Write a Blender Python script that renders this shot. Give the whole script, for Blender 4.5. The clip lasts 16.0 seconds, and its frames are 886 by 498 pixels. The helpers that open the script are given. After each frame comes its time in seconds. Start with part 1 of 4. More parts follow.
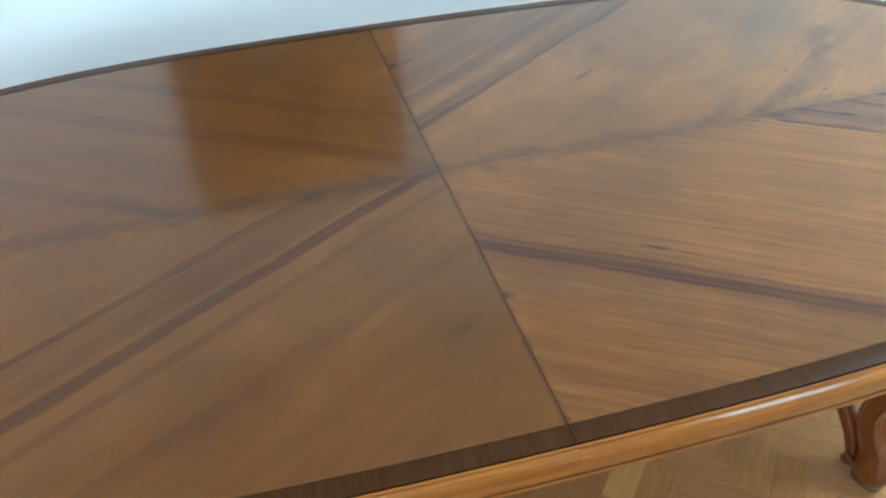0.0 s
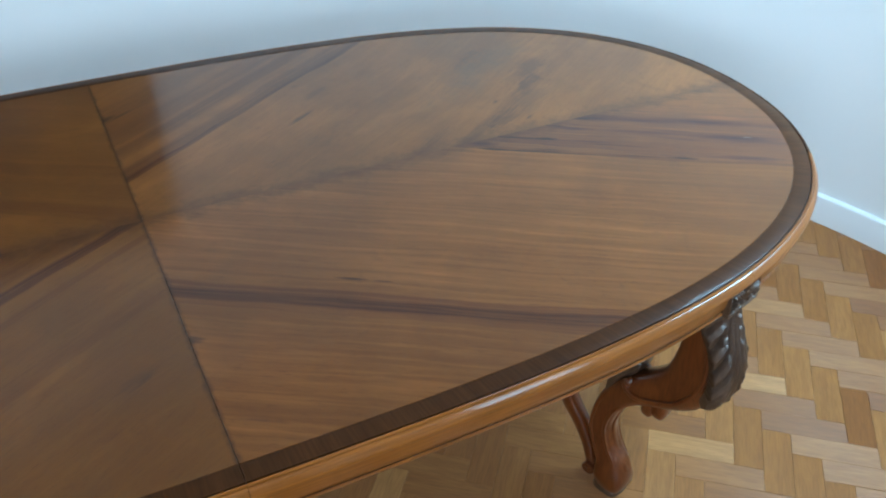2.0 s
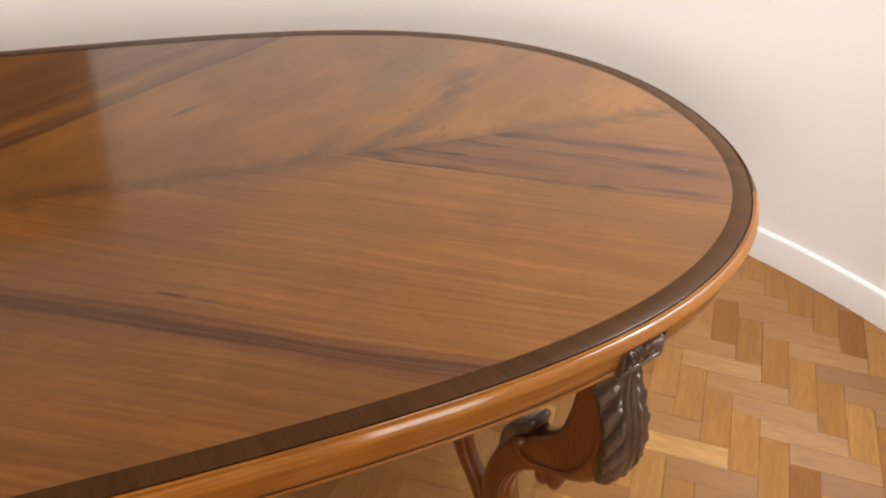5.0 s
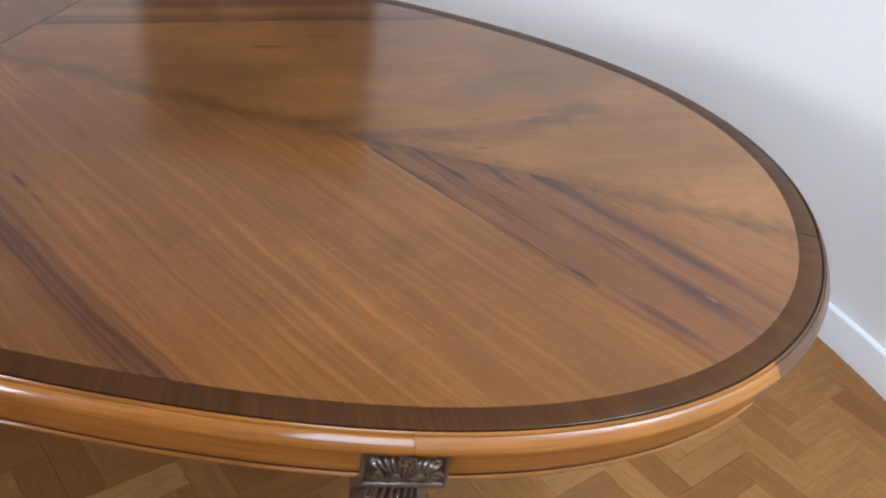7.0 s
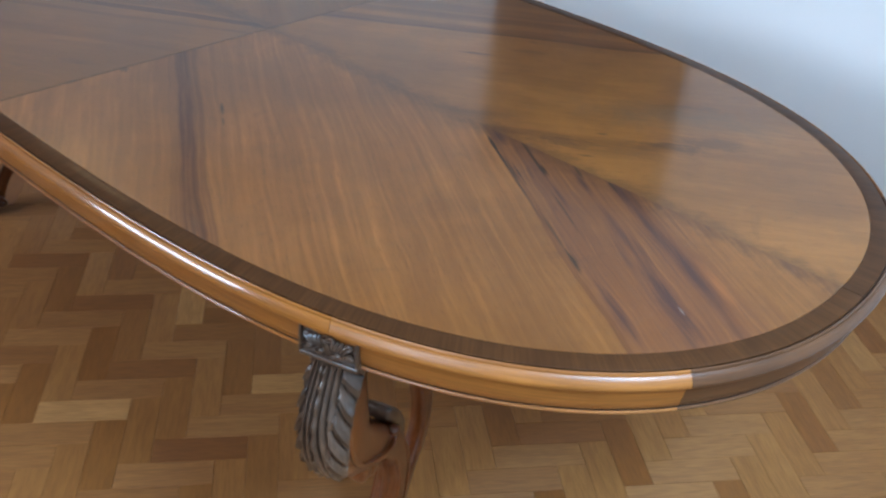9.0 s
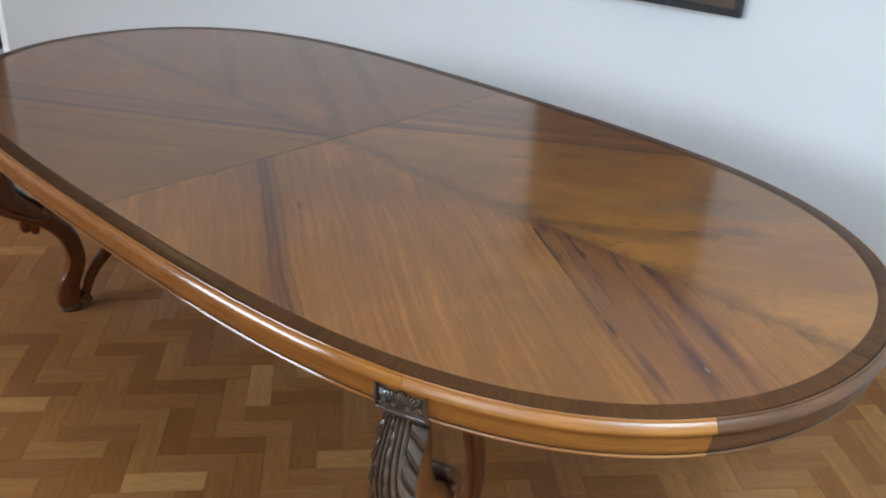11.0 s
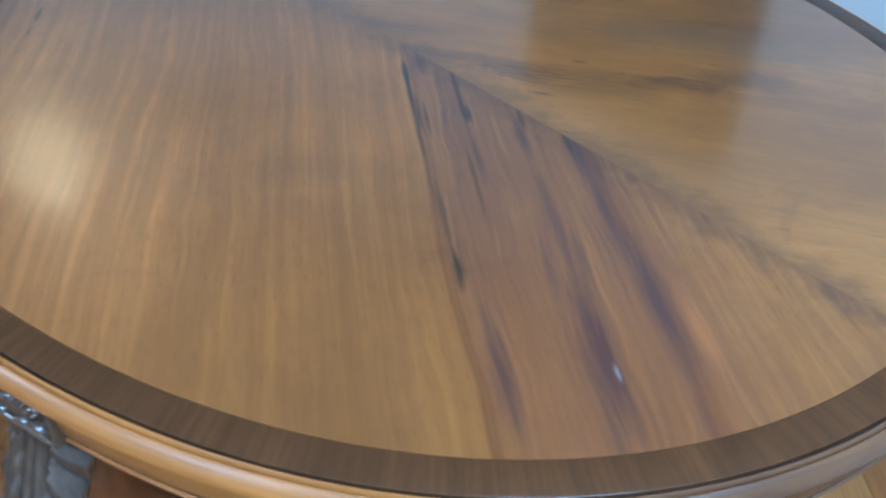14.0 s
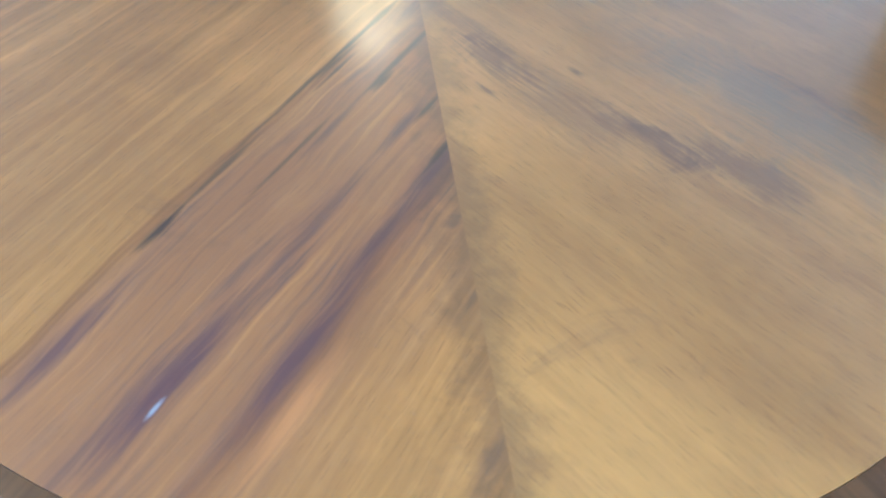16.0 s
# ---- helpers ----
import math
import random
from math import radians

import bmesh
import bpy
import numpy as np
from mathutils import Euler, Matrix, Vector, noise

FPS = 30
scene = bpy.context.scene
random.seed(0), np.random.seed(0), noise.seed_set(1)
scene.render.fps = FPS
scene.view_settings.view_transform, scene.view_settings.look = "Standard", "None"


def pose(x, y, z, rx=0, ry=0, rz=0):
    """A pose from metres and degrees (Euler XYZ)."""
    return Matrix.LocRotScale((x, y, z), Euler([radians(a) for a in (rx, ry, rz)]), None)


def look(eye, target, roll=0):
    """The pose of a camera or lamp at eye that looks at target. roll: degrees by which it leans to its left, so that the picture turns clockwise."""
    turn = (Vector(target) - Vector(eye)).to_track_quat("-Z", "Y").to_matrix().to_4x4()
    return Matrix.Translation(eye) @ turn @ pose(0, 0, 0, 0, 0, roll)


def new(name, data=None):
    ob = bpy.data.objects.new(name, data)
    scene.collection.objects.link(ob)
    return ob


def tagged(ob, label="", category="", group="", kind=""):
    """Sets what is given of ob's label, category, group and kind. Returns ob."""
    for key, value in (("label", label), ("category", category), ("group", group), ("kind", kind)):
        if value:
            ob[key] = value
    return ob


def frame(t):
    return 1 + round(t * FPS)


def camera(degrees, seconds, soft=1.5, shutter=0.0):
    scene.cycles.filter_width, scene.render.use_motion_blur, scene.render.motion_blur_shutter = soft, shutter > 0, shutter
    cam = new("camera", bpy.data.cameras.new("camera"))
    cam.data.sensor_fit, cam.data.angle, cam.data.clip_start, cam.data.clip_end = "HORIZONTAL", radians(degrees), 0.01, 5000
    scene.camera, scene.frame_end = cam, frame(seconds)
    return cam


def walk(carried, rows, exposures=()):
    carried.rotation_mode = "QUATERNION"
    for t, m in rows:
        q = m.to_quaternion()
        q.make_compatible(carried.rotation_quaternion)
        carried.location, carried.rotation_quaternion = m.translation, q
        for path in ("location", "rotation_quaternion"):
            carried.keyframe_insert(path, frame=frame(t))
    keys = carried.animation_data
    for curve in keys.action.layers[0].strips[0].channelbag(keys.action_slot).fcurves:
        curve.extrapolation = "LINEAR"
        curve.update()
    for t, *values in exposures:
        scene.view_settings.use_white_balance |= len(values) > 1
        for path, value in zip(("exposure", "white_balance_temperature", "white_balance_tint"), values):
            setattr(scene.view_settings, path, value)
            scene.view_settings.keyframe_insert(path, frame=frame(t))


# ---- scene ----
cam = camera(52.0, 16.0, soft=2.1, shutter=0.3)
PATH = [
    (0, (-0.368, -1.472, 1.741), (0.014, 0.055, 0.507), -2.2),
    (0.5, (-0.278, -1.501, 1.756), (0.197, 0.01, 0.534), -1.8),
    (1, (-0.184, -1.527, 1.74), (0.377, -0.02, 0.551), -1.2),
    (1.5, (-0.144, -1.547, 1.74), (0.502, -0.065, 0.562), -0.2),
    (2, (-0.124, -1.583, 1.717), (0.596, -0.112, 0.57), 0.0),
    (2.5, (-0.095, -1.598, 1.718), (0.656, -0.137, 0.577), 0.1),
    (3, (-0.102, -1.604, 1.721), (0.687, -0.15, 0.597), 0.6),
    (3.5, (-0.07, -1.6, 1.7), (0.683, -0.118, 0.587), 0.1),
    (4, (-0.02, -1.598, 1.656), (0.686, -0.085, 0.555), -0.2),
    (4.5, (0.087, -1.556, 1.609), (0.797, -0.037, 0.519), 1.3),
    (5, (0.217, -1.505, 1.568), (0.904, 0.021, 0.473), 3.4),
    (5.2, (0.306, -1.462, 1.55), (0.925, 0.08, 0.437), 3.6),
    (7.3, (1.161, -1.319, 1.462), (0.803, 0.305, 0.351), 8.8),
    (7.5, (1.239, -1.284, 1.481), (0.79, 0.295, 0.338), 8.2),
    (8, (1.377, -1.183, 1.479), (0.741, 0.34, 0.35), 10.1),
    (8.5, (1.567, -1.179, 1.483), (0.648, 0.201, 0.362), 7.8),
    (9, (1.718, -1.322, 1.551), (0.644, -0.045, 0.447), 4.6),
    (9.5, (1.809, -1.449, 1.57), (0.619, -0.126, 0.658), 2.3),
    (9.7, (1.839, -1.484, 1.593), (0.622, -0.165, 0.713), 2.8),
    (11.8, (1.849, -1.514, 1.609), (0.623, -0.242, 0.673), 1.7),
    (12, (1.785, -1.436, 1.553), (0.561, -0.177, 0.597), 0.1),
    (12.5, (1.661, -1.298, 1.47), (0.484, -0.035, 0.459), -0.6),
    (13, (1.575, -1.109, 1.397), (0.413, 0.116, 0.326), 0.8),
    (13.5, (1.578, -0.925, 1.341), (0.404, 0.193, 0.17), 1.2),
    (14, (1.593, -0.73, 1.302), (0.423, 0.328, 0.071), 2.3),
    (14.5, (1.663, -0.553, 1.295), (0.416, 0.328, 0.002), 3.7),
    (15, (1.708, -0.425, 1.294), (0.389, 0.247, -0.052), 4.9),
    (15.5, (1.681, -0.275, 1.292), (0.334, 0.216, -0.102), 5.9),
    (16, (1.69, -0.129, 1.309), (0.297, 0.141, -0.101), 5.8),
]
# seconds, stops, kelvin, tint
EXPOSURES = [
    (0.0, -0.22, 5650, -4), (0.7, -0.30, 5500, -5), (1.5, -0.64, 5300, -5), (2.0, -0.86, 5500, 0), (2.5, -0.82, 6300, 10), (3.0, -0.60, 7500, 22), (3.5, -0.64, 8600, 24), (5.2, -0.74, 9200, 28),
    (7.3, -0.82, 6500, 20), (8.0, -0.98, 6350, 20), (8.5, -1.12, 6300, 19), (9.0, -0.80, 5700, 11), (9.5, -0.76, 6200, 13), (12.0, -0.92, 6350, 9), (12.5, -0.76, 6050, 7), (13.0, -0.64, 5400, 4), (13.5, -0.44, 4800, 1),
    (14.0, -0.54, 4550, 1), (14.5, -0.60, 4500, 2), (15.0, -0.28, 4350, -1), (15.5, -0.06, 4250, -1), (16.0, 0.18, 4200, -1),
]
walk(cam, [(t, look(eye, target, roll)) for t, eye, target, roll in PATH], EXPOSURES)

# ---- light ----
world = bpy.data.worlds.new("sky")
scene.world = world
world.use_nodes = True
wn = world.node_tree.nodes
sky = wn.new("ShaderNodeTexSky")
sky.sky_type, sky.sun_disc, sky.sun_elevation, sky.sun_rotation = "NISHITA", False, radians(40), radians(215)
wn["Background"].inputs["Strength"].default_value = 0.1
world.node_tree.links.new(sky.outputs["Color"], wn["Background"].inputs["Color"])


def area_lamp(name, m, sx, sy, watts, colour, spread=180):
    data = bpy.data.lights.new(name, "AREA")
    data.shape, data.size, data.size_y, data.energy, data.color = "RECTANGLE", sx, sy, watts, colour
    data.spread = radians(spread)
    ob = new(name, data)
    ob.matrix_world = m
    return ob


SKY_BLUE = (0.66, 0.84, 1.0)
area_lamp("window_daylight_wide", look((-2.10, -4.235, 2.07), (-0.90, 0, 1.60)), 2.20, 0.82, 270, (0.78, 0.90, 1.0))
area_lamp("window_daylight_east", look((2.272, -0.62, 1.98), (1.25, -0.10, 0.0)), 0.60, 0.85, 80, (0.52, 0.78, 1.0), 125)
# the south lamp is an added fill that brightens the right wall
area_lamp("wall_fill_south", look((1.36, -2.06, 1.80), (1.95, 0.5, 1.0)), 0.68, 1.25, 32, (0.58, 0.80, 1.0), 120)

# ---- materials ----


def material(name):
    m = bpy.data.materials.new(name)
    m.use_nodes = True
    nt = m.node_tree
    return m, nt, nt.nodes["Principled BSDF"]


class Net:
    """Short names for shader nodes."""

    def __init__(self, nt):
        self.nt = nt

    def node(self, kind, **props):
        n = self.nt.nodes.new(kind)
        for k, v in props.items():
            setattr(n, k, v)
        return n

    def put(self, socket, value):
        if isinstance(value, bpy.types.NodeSocket):
            self.nt.links.new(value, socket)
        else:
            socket.default_value = value

    def math(self, op, a, b=0.0, c=0.0):
        n = self.node("ShaderNodeMath", operation=op)
        for s, v in zip(n.inputs, (a, b, c)):
            self.put(s, v)
        return n.outputs[0]

    def coords(self, kind="Object"):
        return self.node("ShaderNodeTexCoord").outputs[kind]

    def split(self, v):
        n = self.node("ShaderNodeSeparateXYZ")
        self.put(n.inputs[0], v)
        return n.outputs

    def join(self, x, y, z=0.0):
        n = self.node("ShaderNodeCombineXYZ")
        for s, v in zip(n.inputs, (x, y, z)):
            self.put(s, v)
        return n.outputs[0]

    def noise(self, vector, scale=1.0, detail=3.0, rough=0.5, distortion=0.0):
        n = self.node("ShaderNodeTexNoise")
        for k, v in (("Vector", vector), ("Scale", scale), ("Detail", detail), ("Roughness", rough), ("Distortion", distortion)):
            self.put(n.inputs[k], v)
        return n.outputs[0]

    def ramp(self, fac, stops, ease="LINEAR"):
        n = self.node("ShaderNodeValToRGB")
        n.color_ramp.interpolation = ease
        el = n.color_ramp.elements
        while len(el) < len(stops):
            el.new(0.5)
        for e, (p, c) in zip(el, stops):
            e.position, e.color = p, ((c, c, c, 1) if isinstance(c, (int, float)) else (*c, 1))
        self.put(n.inputs[0], fac)
        return n.outputs[0]

    def mix(self, fac, a, b, blend="MIX"):
        n = self.node("ShaderNodeMix", data_type="RGBA", blend_type=blend)
        for s, v in ((n.inputs[0], fac), (n.inputs[6], a), (n.inputs[7], b)):
            self.put(s, (*v, 1) if isinstance(v, tuple) and len(v) == 3 else v)
        return n.outputs[2]

    def bump(self, height, strength, distance):
        n = self.node("ShaderNodeBump")
        for k, v in (("Height", height), ("Strength", strength), ("Distance", distance)):
            self.put(n.inputs[k], v)
        return n.outputs[0]


def veneer(name, angle, streaks, light=(0.228, 0.082, 0.0157), mid=(0.173, 0.0560, 0.0093), seed=0.0, marks=(), zones=()):
    """Polished veneer; the grain runs at that angle. streaks: (offset across the grain, half width, depth) of dark heartwood; zones: (from, to, depth) of streaky heartwood."""
    m, nt, p = material(name)
    k = Net(nt)
    x, y, z = k.split(k.coords())
    ca, sa = math.cos(radians(angle)), math.sin(radians(angle))
    u = k.math("ADD", k.math("MULTIPLY", x, ca), k.math("MULTIPLY", y, sa))
    v = k.math("ADD", k.math("MULTIPLY", x, -sa), k.math("MULTIPLY", y, ca))
    wob = k.noise(k.join(k.math("MULTIPLY", u, 2.2), k.math("MULTIPLY", v, 7.0), seed), 1.0, 3.0, 0.55)
    vw = k.math("ADD", v, k.math("MULTIPLY", k.math("SUBTRACT", wob, 0.5), 0.045))
    broad = k.noise(k.join(k.math("MULTIPLY", u, 0.9), k.math("MULTIPLY", vw, 22.0), seed + 3), 1.0, 4.0, 0.6)
    stripe = k.noise(k.join(k.math("MULTIPLY", u, 1.9), k.math("MULTIPLY", vw, 84.0), seed + 13), 1.0, 3.0, 0.55, 0.25)
    fine = k.noise(k.join(k.math("MULTIPLY", u, 13.0), k.math("MULTIPLY", vw, 230.0), seed + 7), 1.0, 3.0, 0.6)
    pores = k.noise(k.join(k.math("MULTIPLY", u, 40.0), k.math("MULTIPLY", vw, 620.0), seed), 1.0, 1.0, 0.5)
    blotch = k.noise(k.join(x, y, seed + 11), 3.2, 4.0, 0.55)
    col = k.mix(k.ramp(broad, [(0.30, 0.25), (0.70, 0.85)]), mid, light)
    col = k.mix(k.ramp(stripe, [(0.36, 0.28 if zones else 0.08), (0.56, 0.0)]), col, (0.0781, 0.0235, 0.0033))
    col = k.mix(k.ramp(stripe, [(0.55, 0.0), (0.72, 0.42 if zones else 0.10)]), col, tuple(min(1.0, c * 1.45) for c in light))
    col = k.mix(k.ramp(fine, [(0.32, 0.13), (0.58, 0.0)]), col, (0.0706, 0.0214, 0.0033))
    col = k.mix(k.ramp(pores, [(0.27, 0.40), (0.40, 0.0)]), col, (0.0563, 0.0177, 0.0050))
    col = k.mix(k.ramp(blotch, [(0.34, 0.50), (0.60, 0.0)]), col, (0.0893, 0.0323, 0.0076))
    cloud = k.noise(k.join(k.math("MULTIPLY", u, 2.2), k.math("MULTIPLY", v, 6.0), seed + 19), 1.0, 5.0, 0.6, 0.8)
    col = k.mix(k.ramp(cloud, [(0.36, 0.28), (0.52, 0.0)]), col, (0.0855, 0.0275, 0.0060))
    col = k.mix(k.ramp(cloud, [(0.56, 0.0), (0.72, 0.35)]), col, tuple(min(1.0, c * 1.35) for c in light))
    for v0, v1, deep in zones:
        rag = k.noise(k.join(k.math("MULTIPLY", u, 3.5), k.math("MULTIPLY", v, 24.0), seed + 23), 1.0, 5.0, 0.65)
        edge = k.math("ADD", vw, k.math("MULTIPLY", k.math("SUBTRACT", rag, 0.5), 0.045))
        inside = k.math("MULTIPLY", k.ramp(k.math("SUBTRACT", edge, v0), [(0.0, 0.0), (0.022, 1.0)]), k.ramp(k.math("SUBTRACT", v1, edge), [(0.0, 0.0), (0.11, 1.0)]))
        col = k.mix(k.math("MULTIPLY", inside, deep), col, (0.096, 0.029, 0.0105))
        swing = k.math("ADD", vw, k.math("MULTIPLY", k.math("SUBTRACT", k.noise(k.join(k.math("MULTIPLY", u, 4.5), k.math("MULTIPLY", v, 9.0), seed + 29), 1.0, 3.0, 0.6), 0.5), 0.022))
        wide = k.noise(k.join(k.math("MULTIPLY", u, 1.7), k.math("MULTIPLY", swing, 30.0), seed + 31), 1.0, 4.0, 0.62)
        thin = k.noise(k.join(k.math("MULTIPLY", u, 3.2), k.math("MULTIPLY", swing, 105.0), seed + 37), 1.0, 4.0, 0.6)
        gap = k.ramp(k.noise(k.join(k.math("MULTIPLY", u, 5.0), k.math("MULTIPLY", v, 12.0), seed + 41), 1.0, 4.0, 0.6), [(0.36, 0.25), (0.60, 1.0)])
        dark = k.math("MULTIPLY", k.math("MULTIPLY", inside, gap), k.math("MAXIMUM", k.ramp(wide, [(0.52, 0.0), (0.68, 0.75)]), k.ramp(thin, [(0.48, 0.0), (0.66, 0.62)])))
        col = k.mix(dark, col, (0.040, 0.015, 0.012))
        col = k.mix(k.math("MULTIPLY", inside, k.ramp(thin, [(0.30, 0.22), (0.42, 0.0)])), col, tuple(min(1.0, c * 1.25) for c in light))
    mask = 0.0
    for off, half, deep in streaks:
        near = k.math("SUBTRACT", half, k.math("ABSOLUTE", k.math("SUBTRACT", vw, off)))
        bar = k.node("ShaderNodeMapRange", interpolation_type="SMOOTHSTEP")
        for slot, value in zip(bar.inputs, (near, 0.0, half * 0.5, 0.0, deep)):
            k.put(slot, value)
        mask = k.math("MAXIMUM", mask, bar.outputs[0])
    if streaks:
        patchy = k.ramp(k.noise(k.join(k.math("MULTIPLY", u, 3.0), k.math("MULTIPLY", vw, 44.0), seed + 5), 1.0, 5.0, 0.7), [(0.34, 0.60), (0.56, 1.0)])
        lines = k.ramp(k.noise(k.join(k.math("MULTIPLY", u, 1.6), k.math("MULTIPLY", vw, 210.0), seed + 61), 1.0, 3.0, 0.6), [(0.36, 0.62), (0.58, 1.0)])
        col = k.mix(k.math("MULTIPLY", k.math("MULTIPLY", mask, patchy), lines), col, (0.050, 0.0115, 0.004))
    grime = k.noise(k.join(x, y, seed + 47), 26.0, 5.0, 0.65)
    for dist, reach, deep in ((k.math("ABSOLUTE", x), 0.009, 0.55), (k.math("ABSOLUTE", y), 0.050, 0.42)):
        near = k.math("SUBTRACT", 1.0, k.math("DIVIDE", dist, reach))
        col = k.mix(k.math("MULTIPLY", deep, k.ramp(k.math("ADD", k.math("MULTIPLY", near, 0.45), k.math("SUBTRACT", grime, 0.5)), [(0.10, 0.0), (0.42, 1.0)])), col, (0.0370, 0.0150, 0.0066))
    smudge = k.noise(k.join(x, y, seed + 53), 7.5, 6.0, 0.7, 1.2)
    col = k.mix(k.ramp(smudge, [(0.60, 0.0), (0.74, 0.30)]), col, (0.0554, 0.0223, 0.0099))
    for mx, my, long_, wide_, deep, tone in marks:
        du = k.math("DIVIDE", k.math("SUBTRACT", u, mx * ca + my * sa), long_)
        dv = k.math("DIVIDE", k.math("SUBTRACT", v, -mx * sa + my * ca), wide_)
        far = k.math("SQRT", k.math("ADD", k.math("MULTIPLY", du, du), k.math("MULTIPLY", dv, dv)))
        far = k.math("ADD", far, k.math("MULTIPLY", k.math("SUBTRACT", fine, 0.5), 1.2))
        if tone in (UMBER, SMOKE):
            far = k.math("ADD", far, k.math("MULTIPLY", k.math("SUBTRACT", smudge, 0.5), 2.4))
        fall = [(0.30, deep * 0.88), (0.70, deep * 0.45), (1.05, 0.0)] if tone is INK else [(0.20, deep), (0.60, deep * 0.45), (1.15, 0.0)]
        col = k.mix(k.ramp(far, fall), col, tone)
    k.put(p.inputs["Base Color"], col)
    k.put(p.inputs["Roughness"], k.ramp(blotch, [(0.3, 0.29), (0.7, 0.36)]))
    k.put(p.inputs["Normal"], k.bump(k.math("ADD", fine, k.math("MULTIPLY", wob, 2.0)), 0.05, 0.002))
    p.inputs["Coat Weight"].default_value = 0.80
    p.inputs["Coat Roughness"].default_value = 0.135
    p.inputs["Specular IOR Level"].default_value = 0.10
    return m


def turned_wood(name, light, dark, rough=0.28, scale=1.0, along="UV", coat=0.4, spec=0.25, gloss=0.07):
    """Solid polished wood. Along UV the grain follows the moulding's run, else the object's height."""
    m, nt, p = material(name)
    k = Net(nt)
    x, y, z = k.split(k.coords("UV" if along == "UV" else "Object"))
    if along == "UV":
        vec, fin = k.join(k.math("MULTIPLY", x, 2.0), k.math("MULTIPLY", y, 45.0)), k.join(k.math("MULTIPLY", x, 9.0), k.math("MULTIPLY", y, 260.0))
    elif along == "CROSS":
        x, y, z = k.split(k.coords("UV"))
        vec, fin = k.join(k.math("MULTIPLY", x, 34.0), k.math("MULTIPLY", y, 3.0)), k.join(k.math("MULTIPLY", x, 240.0), k.math("MULTIPLY", y, 9.0))
    else:
        vec = k.join(k.math("MULTIPLY", x, 14.0), k.math("MULTIPLY", y, 14.0), k.math("MULTIPLY", z, 5.0))
        fin = k.join(k.math("MULTIPLY", x, 170.0), k.math("MULTIPLY", y, 170.0), k.math("MULTIPLY", z, 30.0))
    broad, fine = k.noise(vec, scale, 4.0, 0.6, 0.3), k.noise(fin, scale, 2.0, 0.5)
    worn = k.noise(k.coords("Object"), 7.0, 5.0, 0.6)
    col = k.mix(k.ramp(broad, [(0.32, 0.0), (0.68, 1.0)]), dark, light)
    col = k.mix(k.ramp(fine, [(0.38, 0.35), (0.6, 0.0)]), col, tuple(c * 0.45 for c in dark))
    col = k.mix(k.ramp(worn, [(0.30, 0.4), (0.5, 0.0)]), col, tuple(c * 0.6 for c in dark))
    k.put(p.inputs["Base Color"], col)
    k.put(p.inputs["Roughness"], k.ramp(worn, [(0.3, rough + 0.06), (0.7, rough)]))
    k.put(p.inputs["Normal"], k.bump(k.math("ADD", fine, worn), 0.05, 0.001))
    p.inputs["Specular IOR Level"].default_value = spec
    p.inputs["Coat Weight"].default_value = coat
    p.inputs["Coat Roughness"].default_value = gloss
    return m


def parquet_wood():
    m, nt, p = material("parquet_block_wood")
    k = Net(nt)
    info = k.node("ShaderNodeObjectInfo")
    geo = k.node("ShaderNodeNewGeometry")
    rnd = k.math("FRACT", k.math("ADD", info.outputs["Random"], geo.outputs["Random Per Island"]))
    s, t, _ = k.split(k.coords("UV"))
    shift = k.math("MULTIPLY", rnd, 37.0)
    broad = k.noise(k.join(k.math("MULTIPLY", s, 6.0), k.math("MULTIPLY", t, 55.0), shift), 1.0, 4.0, 0.6, 0.4)
    fine = k.noise(k.join(k.math("MULTIPLY", s, 22.0), k.math("MULTIPLY", t, 420.0), shift), 1.0, 2.0, 0.5)
    tone = k.ramp(rnd, [(0.0, (0.2380, 0.0818, 0.0165)), (0.12, (0.2594, 0.0967, 0.0210)), (0.30, (0.3437, 0.1405, 0.0362)), (0.52, (0.3065, 0.1217, 0.0295)),
                        (0.72, (0.3715, 0.1575, 0.0421)), (0.90, (0.3251, 0.1328, 0.0337)), (1.0, (0.4714, 0.2207, 0.0655))])
    col = k.mix(k.ramp(broad, [(0.35, 0.30), (0.62, 0.0)]), tone, (0.1376, 0.0489, 0.0140))
    col = k.mix(k.ramp(fine, [(0.38, 0.30), (0.58, 0.0)]), col, (0.1032, 0.0370, 0.0117))
    k.put(p.inputs["Base Color"], col)
    worn = k.noise(k.coords("Object"), 5.0, 4.0, 0.6)
    k.put(p.inputs["Roughness"], k.ramp(worn, [(0.3, 0.58), (0.7, 0.48)]))
    k.put(p.inputs["Normal"], k.bump(k.math("ADD", broad, fine), 0.10, 0.001))
    # the fibres scatter light across the grain
    k.put(p.inputs["Tangent"], k.node("ShaderNodeTangent", direction_type="UV_MAP").outputs[0])
    p.inputs["Anisotropic"].default_value = 0.8
    p.inputs["Anisotropic Rotation"].default_value = 0.25
    p.inputs["Specular IOR Level"].default_value = 0.4
    return m


def painted(name, colour, rough=0.6, scale=9.0, vary=0.05, bump=0.05):
    m, nt, p = material(name)
    k = Net(nt)
    big, small = k.noise(k.coords("Object"), scale * 0.12, 3.0, 0.5), k.noise(k.coords("Object"), scale * 12, 3.0, 0.6)
    col = k.mix(k.ramp(big, [(0.3, 0.0), (0.7, 1.0)]), tuple(c * (1 - vary) for c in colour), colour)
    k.put(p.inputs["Base Color"], col)
    k.put(p.inputs["Roughness"], k.ramp(big, [(0.3, rough), (0.7, max(0.05, rough - 0.08))]))
    k.put(p.inputs["Normal"], k.bump(small, bump, 0.002))
    return m


